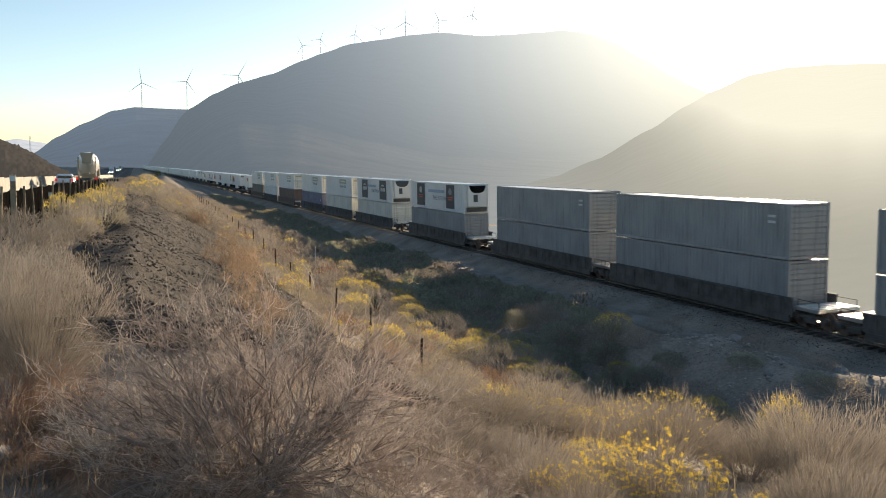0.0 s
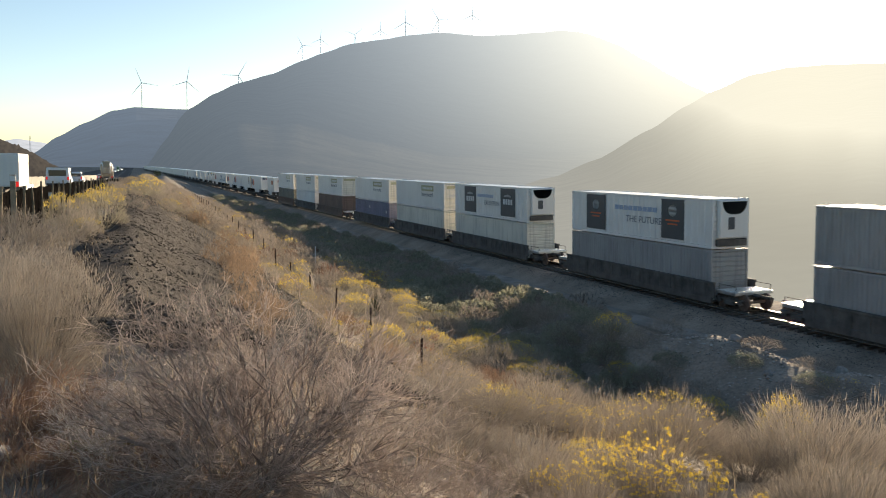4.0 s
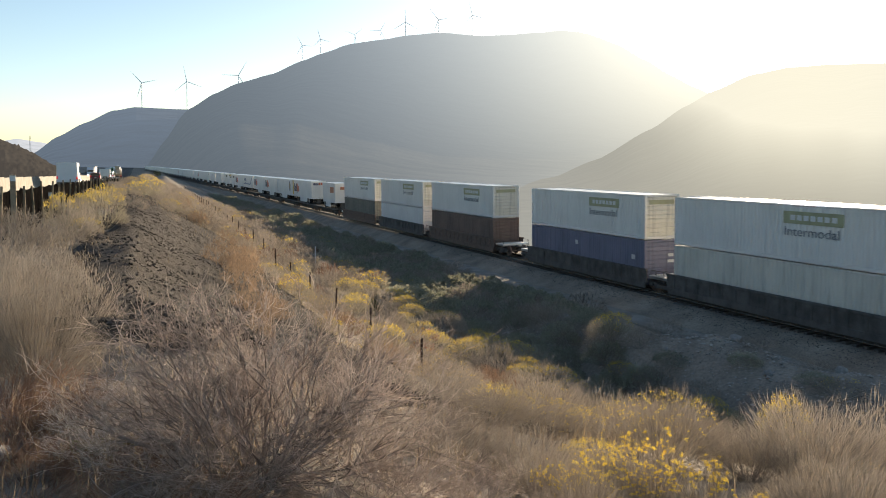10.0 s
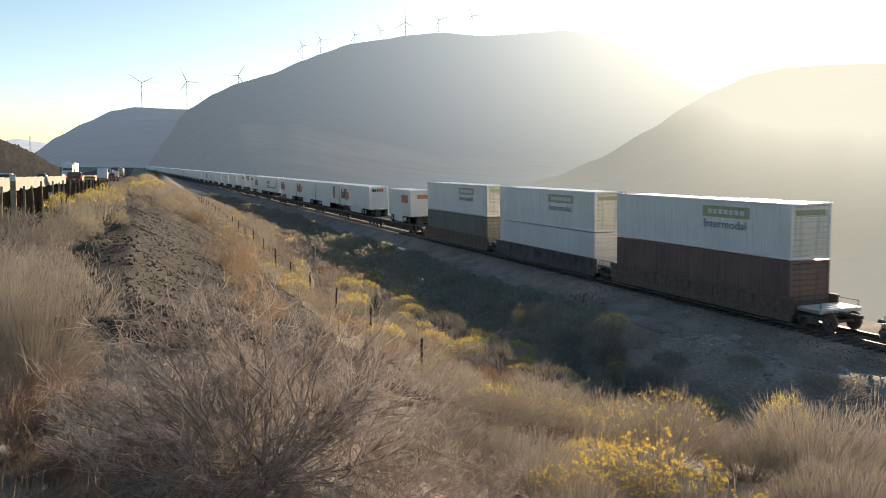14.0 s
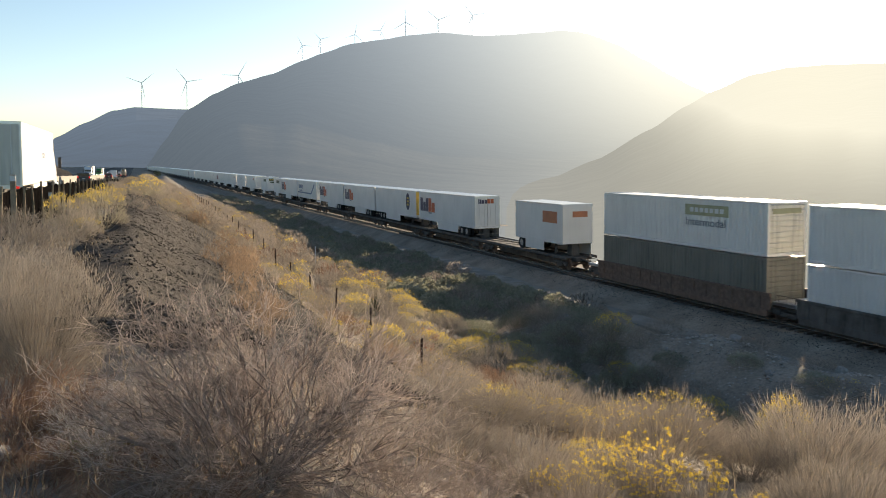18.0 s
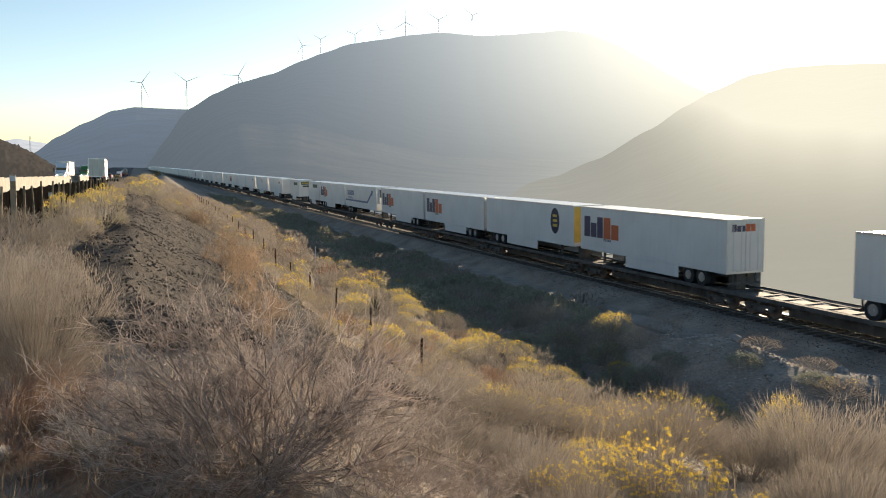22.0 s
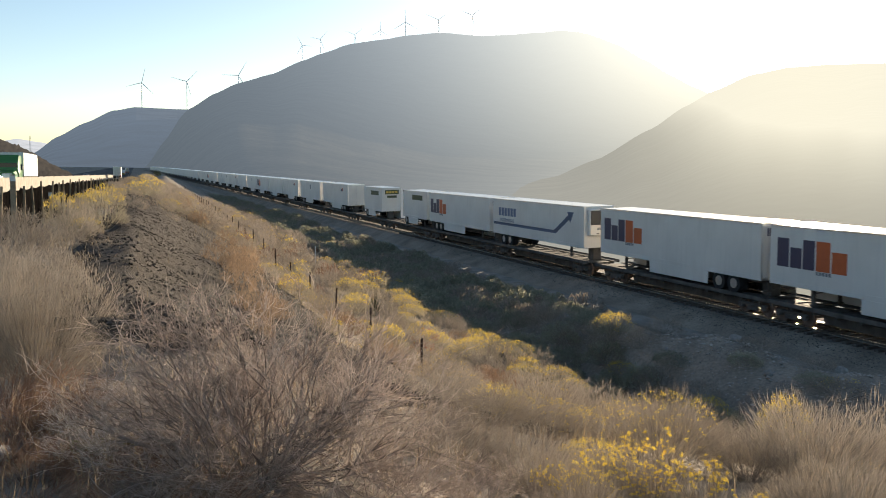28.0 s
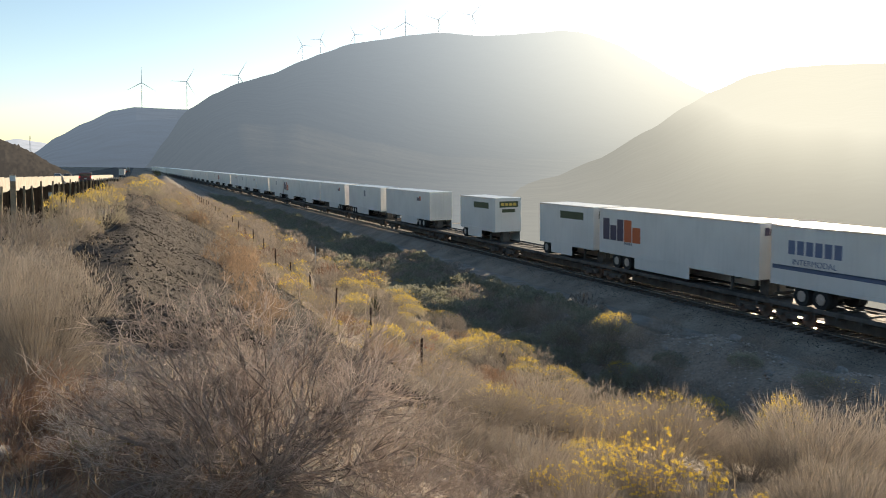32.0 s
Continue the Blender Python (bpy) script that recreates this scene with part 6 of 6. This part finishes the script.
bed("sage", (17.0, 25.1, 0.95, 0.77), (15.9, 32.1, 1.0, 1.07), (16.0, 29.1, 1.1, 1.0), (15.2, 30.4, 1.1, 0.93), (16.6, 23.6, 0.9, 0.89), (19.3, 22.6, 0.48, 0.58), (15.6, 36.4, 1.1, 1.1), (16.8, 40.2, 1.2, 1.3), (14.9, 26.8, 0.9, 0.9), (18.9, 32.4, 0.7, 0.9))
bed("sage", (16.9, 30.6, 0.9, 0.9), (17.4, 31.8, 0.8, 0.8), (17.0, 27.4, 1.0, 0.9), (16.2, 26.0, 0.9, 0.8), (18.0, 24.8, 0.5, 0.7), (18.6, 29.6, 0.55, 0.7), (17.2, 35.6, 1.1, 1.0), (19.8, 34.0, 0.9, 1.0), (20.4, 32.6, 0.7, 0.9), (20.9, 30.4, 0.45, 0.7), (22.2, 27.0, 0.4, 0.6), (21.8, 33.2, 0.6, 0.8), (16.2, 22.0, 0.8, 0.8), (17.0, 20.6, 0.7, 0.7), (15.4, 24.2, 0.9, 0.8), (15.0, 21.8, 0.9, 0.8), (19.6, 19.8, 0.4, 0.6), (22.8, 22.0, 0.4, 0.6))
bed("brown", (7.03, 14.83, 0.45, 0.39), (9.6, 21.9, 0.75, 0.61), (8.92, 19.51, 0.9, 0.7), (10.9, 46.8, 0.96, 0.71))
bed("flower", (3.35, 4.75, 0.64, 0.32), (3.62, 4.6, 0.52, 0.28), (2.95, 4.75, 0.47, 0.27), (2.5, 4.6, 0.38, 0.16), (3.9, 4.4, 0.36, 0.25), (3.2, 4.55, 0.42, 0.26))


FAR_BRUSH = []


def planting():
    rnd = random.Random(21)
    taken = []
    for kind, x, y, high, wide in PLANTED:
        plant(kind, x, y, high, wide, rnd, {"twig": 0 if wide > 0.6 else 1, "greytwig": 1}.get(kind))
        taken.append((x, y, wide))
    plant("yucca", 9.6, 33.0, 0.9, 0.5, rnd)

    def free(x, y, r):
        return all((x - a) ** 2 + (y - b) ** 2 > (0.6 * (r + c)) ** 2 for a, b, c in taken)

    # the valley floor
    tries = 0
    count = 0
    while count < 620 and tries < 20000:
        tries += 1
        y = 24 + 200 * rnd.random() ** 1.7
        x = rnd.uniform(13.5 + BANK_TURN * y, 26.6)
        r = rnd.uniform(0.55, 1.45)
        if not free(x, y, r) or (x > 16.5 and y < 43):
            continue
        k = rnd.choices(("sage", "broom", "rabbit"), (6, 4, 0.2))[0]
        if k != "rabbit" and y > 55:
            FAR_BRUSH.append((k, x, y, r * rnd.uniform(0.75, 1.1), r, rnd.uniform(0, 6.28)))
        else:
            plant(k, x, y, r * rnd.uniform(0.75, 1.1), r, rnd)
        taken.append((x, y, r))
        count += 1
    # the slope of the highway bank
    count = tries = 0
    while count < 400 and tries < 14000:
        tries += 1
        y = 5 + 120 * rnd.random() ** 1.35
        u = rnd.uniform(0.2 if y > 36 else 2.0, 12.4)
        x = u + BANK_TURN * y
        r = rnd.uniform(0.35, 0.75) * (1.35 if u > 7 else 1.0)
        bare = u < 3.7 and 8 < y < 46
        if not free(x, y, r) or bare or (math.hypot(x, y) < 4.5):
            continue
        k = rnd.choices(("broom", "orange", "rabbit", "brown", "rabbitpale"), (6, 2.5 if y > 14 and u < 6 else 0.2, 2, 0.7, 2))[0]
        if k == "broom" and y > 55:
            FAR_BRUSH.append((k, x, y, r * rnd.uniform(0.9, 1.25), r, rnd.uniform(0, 6.28)))
        else:
            plant(k, x, y, r * rnd.uniform(0.9, 1.25), r, rnd)
        taken.append((x, y, r))
        count += 1
    # the shoulder of the bank further along
    count = tries = 0
    while count < 190 and tries < 6000:
        tries += 1
        y = rnd.uniform(42, 150)
        x = rnd.uniform(-0.6, 10.0) + BANK_TURN * y
        r = rnd.uniform(0.55, 1.0)
        if not free(x, y, r) or x < -1.5 + 0.055 * (y - 25):
            continue
        k = rnd.choices(("broom", "rabbit"), (8, 0.8))[0]
        if k == "broom" and y > 50:
            FAR_BRUSH.append((k, x, y, r * rnd.uniform(0.9, 1.2), r, rnd.uniform(0, 6.28)))
        else:
            plant(k, x, y, r * rnd.uniform(0.9, 1.2), r, rnd)
        taken.append((x, y, r))
        count += 1
    # the crest of the bank
    count = tries = 0
    while count < 46 and tries < 3000:
        tries += 1
        y = 8 + 90 * rnd.random() ** 1.5
        u = rnd.uniform(-2.6, 0.7)
        x = u + BANK_TURN * y
        r = rnd.uniform(0.35, 0.65)
        if not free(x, y, r) or x < -2.3 + 0.045 * (y - 20) or (u > -0.7 and y < 34):
            continue
        plant(rnd.choices(("broom", "rabbit"), (5, 1))[0], x, y, r * rnd.uniform(1.0, 1.35), r, rnd)
        taken.append((x, y, r))
        count += 1


planting()


def far_brush(kind, name, label):
    """The brush of the far valley floor, as one growth."""
    for pn, me in proto(kind, 3, 0):
        co = np.array([tuple(v.co) for v in me.vertices])
        fa = np.array([tuple(p.vertices) for p in me.polygons])
        V, F = [], []
        for k, x, y, h, r, a in FAR_BRUSH:
            if k != kind:
                continue
            c, s = math.cos(a), math.sin(a)
            q = co * np.array([r / 0.95, r / 0.95, h / 1.1])
            F.append(fa + len(V) * len(co))
            V.append(np.column_stack((q[:, 0] * c - q[:, 1] * s + x, q[:, 0] * s + q[:, 1] * c + y, q[:, 2] + land(x, y))))
        if pn != "stem_mass":
            tagged(new(name, quick_mesh(name, np.concatenate(V), np.concatenate(F), me.materials[0])), label, "shrubs", kind="stuff")


far_brush("sage", "far_sagebrush", "grey-green sagebrush growing over the far valley floor")
far_brush("broom", "far_dry_brush", "dry tan brush growing over the far valley floor")


def dry_grass():
    """Fine dry grass over the bank, as one growth."""
    g = np.random.default_rng(5)
    n = 40000
    y = 3 + 75 * g.uniform(0, 1, n) ** 2.2
    u = g.uniform(-2.2, 11, n)
    x = u + BANK_TURN * y
    clump = np.array([noise.noise((a * 0.9, b * 0.9, 7.0)) for a, b in zip(x, y)])
    bare = (u > -0.7) & (u < 4.2) & (y > 7.5) & (y < 36)
    keep = (clump > -0.12) & ~(bare & (g.uniform(0, 1, n) < 0.93)) & (np.hypot(x, y) > 2.2) & (x > -2.6)
    x, y = x[keep], y[keep]
    m = len(x)
    z = np.array([land(a, b) for a, b in zip(x, y)])
    far = 1 + np.hypot(x, y) / 14
    h = g.uniform(0.05, 0.2, m) * np.minimum(1.6, far)
    w = 0.0028 * far
    a = g.uniform(0, 6.28, m)
    lean = g.normal(0, 0.3, (m, 2)) * h[:, None]
    v = np.zeros((m, 5, 3))
    for i, (s, t) in enumerate(((-1, 0), (1, 0), (-0.7, 0.55), (0.7, 0.55), (0, 1))):
        v[:, i, 0] = x + s * w * np.cos(a) + lean[:, 0] * t * t
        v[:, i, 1] = y + s * w * np.sin(a) + lean[:, 1] * t * t
        v[:, i, 2] = z - 0.02 + h * t
    k = np.arange(m)[:, None] * 5
    f = [tuple(q) for q in (k + np.array([[0, 1, 3, 2]])).tolist()] + [tuple(q) for q in (k + np.array([[2, 3, 4]])).tolist()]
    me = bpy.data.meshes.new("dry_grass")
    me.from_pydata(v.reshape(-1, 3).tolist(), [], f)
    me.materials.append(mat("straw_grass", (0.46, 0.37, 0.26), 0.85, vary=0.2, scale=0.7, rgb2=(0.27, 0.20, 0.13), per_object=0.3, through_light=0.5))
    tagged(new("dry_grass", me), "fine dry straw grass covering the bank", "grass", kind="stuff")


dry_grass()
DARKROCK = mat("dark_gravel_rock", (0.165, 0.145, 0.125), 0.95, vary=0.3, scale=5, per_object=0.8, bump=0.5, bump_scale=60, spec=0.05)


GRAVELBED = mat("dark_gravel_sheet", (0.12, 0.105, 0.09), 0.95, vary=0.35, scale=4, rgb2=(0.07, 0.06, 0.052), fine=30, bump=0.9, bump_scale=30, spec=0.05)


def stones(name, seed, n, area, r0, r1, label, material, lift=0.0):
    """Loose angular stones, as one spread."""
    g = np.random.default_rng(seed)
    pts = np.array([area(g) for _ in range(n)])
    z = np.array([land(a, b) for a, b in pts])
    p = np.column_stack((pts, z + lift))
    v, f = heads(seed + 1, p, r0, r1, 0.6)
    tagged(new(name, quick_mesh(name, v, f, material)), label, "stones", kind="stuff")


def gravel_bed():
    """A sheet of dark gravel spilt over the bank, with a ragged edge that runs out under the soil."""
    bm = bmesh.new()
    rows = []
    for j in range(90):
        y = 7.2 + 42 * (j / 89) ** 1.3
        row = []
        for i in range(40):
            u = -1.5 + 6.3 * i / 39
            x = u + BANK_TURN * y
            edge = min(u + 1.3, 4.6 - u, (y - 7.3) * 0.6, (48.5 - y) * 0.25) + 0.55 * noise.noise((x * 1.3, y * 0.8, 5.0))
            row.append(bm.verts.new((x, y, land(x, y) - 0.08 + 0.2 * smooth(0.0, 0.5, edge) + 0.015 * noise.noise((x * 5, y * 5, 1.0)))))
        rows.append(row)
    for r, q in zip(rows, rows[1:]):
        for i in range(39):
            bm.faces.new((r[i], r[i + 1], q[i + 1], q[i])).smooth = True
    tagged(new("ground_gravel", mesh_of("ground_gravel", bm, GRAVELBED)), "dark gravel spilt over the bank", "gravel", kind="structure")


gravel_bed()


def slope_area(g):
    y = 7.6 + 39 * g.uniform() ** 1.6
    return g.uniform(-1.2, 4.3) + BANK_TURN * y, y


def spoil_area(g):
    y = g.uniform(9, 38)
    return 18.7 + 0.22 * max(0.0, 30 - y) + g.normal(0, 2.4), y


stones("gravel", 3, 16000, slope_area, 0.012, 0.04, "dark angular gravel spilling down the bank", DARKROCK, 0.12)
stones("bank_stones", 6, 5200, spoil_area, 0.02, 0.085, "grey stones on the spoil bank beside the track", mat("grey_stone", (0.42, 0.38, 0.33), 0.9, vary=0.2, scale=4, per_object=0.3))
stones("ballast_stones", 9, 6000, lambda g: (g.choice((-1, 1)) * g.uniform(1.6, 3.0) + TX, 14 + 70 * g.uniform() ** 1.5), 0.03, 0.06, "loose grey ballast stones on the track bed", BALLAST)


def rock(name, x, y, r, label, material, seed):
    bm = bmesh.new()
    bmesh.ops.create_icosphere(bm, subdivisions=2, radius=r)
    for v in bm.verts:
        v.co *= 1 + 0.35 * noise.noise(v.co / r * 1.3 + Vector((seed, 0, 0)))
        v.co.z *= 0.75
    ob = new(name, mesh_of(name, bm, material))
    ob.location = (x, y, land(x, y) + r * 0.3)
    tagged(ob, label, "rock")


PALEROCK = mat("pale_rock", (0.33, 0.31, 0.28), 0.85, vary=0.15, scale=6, bump=0.6, bump_scale=20)
rock("rock", -0.62, 4.75, 0.09, "pale grey rock among dead brush", PALEROCK, 1.0)
for i, (x, y, r) in enumerate(((20.2, 24.2, 0.24), (19.6, 25.6, 0.16), (21.2, 20.4, 0.2), (19.4, 21.6, 0.16), (20.9, 18.0, 0.17), (18.0, 32.6, 0.3), (18.5, 33.4, 0.36), (17.6, 33.0, 0.22), (18.9, 32.0, 0.26), (18.3, 31.4, 0.2), (22.4, 16.5, 0.14), (17.6, 19.6, 0.15))):
    rock("rock", x, y, r, "grey boulder on the spoil bank", PALEROCK, i * 2.3 + 4)


def log(x, y):
    bm = rod(bmesh.new(), (-0.16, 0, 0.06), (0.16, 0.03, 0.05), 0.035, 0.03, 10)
    ob = new("wood_piece", mesh_of("wood_piece", bm, mat("pale_wood", (0.36, 0.32, 0.14), 0.8, vary=0.15, scale=8)))
    ob.location = (x, y, land(x, y))
    tagged(ob, "short pale yellowish piece of wood lying in the brush", "wood")


log(-0.1, 4.75)


def small_tree(x, y, high, seed):
    """A small dark roadside tree: trunk, limbs and a ragged crown of leaf clumps."""
    rnd = random.Random(seed)
    e = thing("tree", pose(x, y, land(x, y)), "small dark roadside tree far along the valley", "tree", "far trees")
    bm = rod(bmesh.new(), (0, 0, -0.2), (0.1, 0, high * 0.5), 0.12, 0.07, 7)
    for k in range(5):
        a = rnd.uniform(0, 6.28)
        rod(bm, (0.1, 0, high * (0.3 + 0.05 * k)), (0.9 * math.cos(a), 0.9 * math.sin(a), high * rnd.uniform(0.6, 0.85)), 0.05, 0.02, 5)
    part("trunk", bm, BROWNTWIG, e)
    g = np.random.default_rng(seed)
    p = g.normal(0, 1, (900, 3)) * np.array([0.75, 0.75, 0.55]) + np.array([0, 0, high * 0.68])
    v, f = leaves(seed, p, 0.3, 0.6)
    tagged(part("crown", quick_mesh("crown", v, f, DARKLEAF), None, e), kind="stuff")


small_tree(17.0, 400, 2.3, 3)
small_tree(19.5, 470, 3.0, 5)


def mast(x, y, z, high):
    e = thing("radio_mast", pose(x, y, z), "thin lattice mast on the skyline", "mast")
    bm = bmesh.new()
    for a in range(3):
        c = Vector((0.5 * math.cos(a * 2.094), 0.5 * math.sin(a * 2.094), 0))
        rod(bm, c, c + Vector((0, 0, high)), 0.09, 0.09, 4)
    for k in range(int(high / 1.5)):
        for a in range(3):
            c = Vector((0.5 * math.cos(a * 2.094), 0.5 * math.sin(a * 2.094), k * 1.5))
            d = Vector((0.5 * math.cos((a + 1) * 2.094), 0.5 * math.sin((a + 1) * 2.094), k * 1.5 + 1.5))
            rod(bm, c, d, 0.05, 0.05, 3)
    part("lattice", bm, GALV, e)


mast(-58.5, 700, 6.3, 20.7)


def motions():
    times = [0, 4, 8, 12, 16, 20, 24, 28, 32]
    for ob, s, z in MOVING:
        walk(ob, [(t, rail_lie @ pose(0, s - run(t), z)) for t in times])
    for ob, at, speed, lane in TRAFFIC:
        walk(ob, [(t, road_pose(lane, at + speed * t, speed)) for t in range(0, 33, 2)])
    for ob, at, start, rate in ROTORS:
        step = 1 if abs(rate) > 30 else 4
        walk(ob, [(t, pose(*at, 0, start + rate * t, 0)) for t in range(0, 33, step)])


motions()
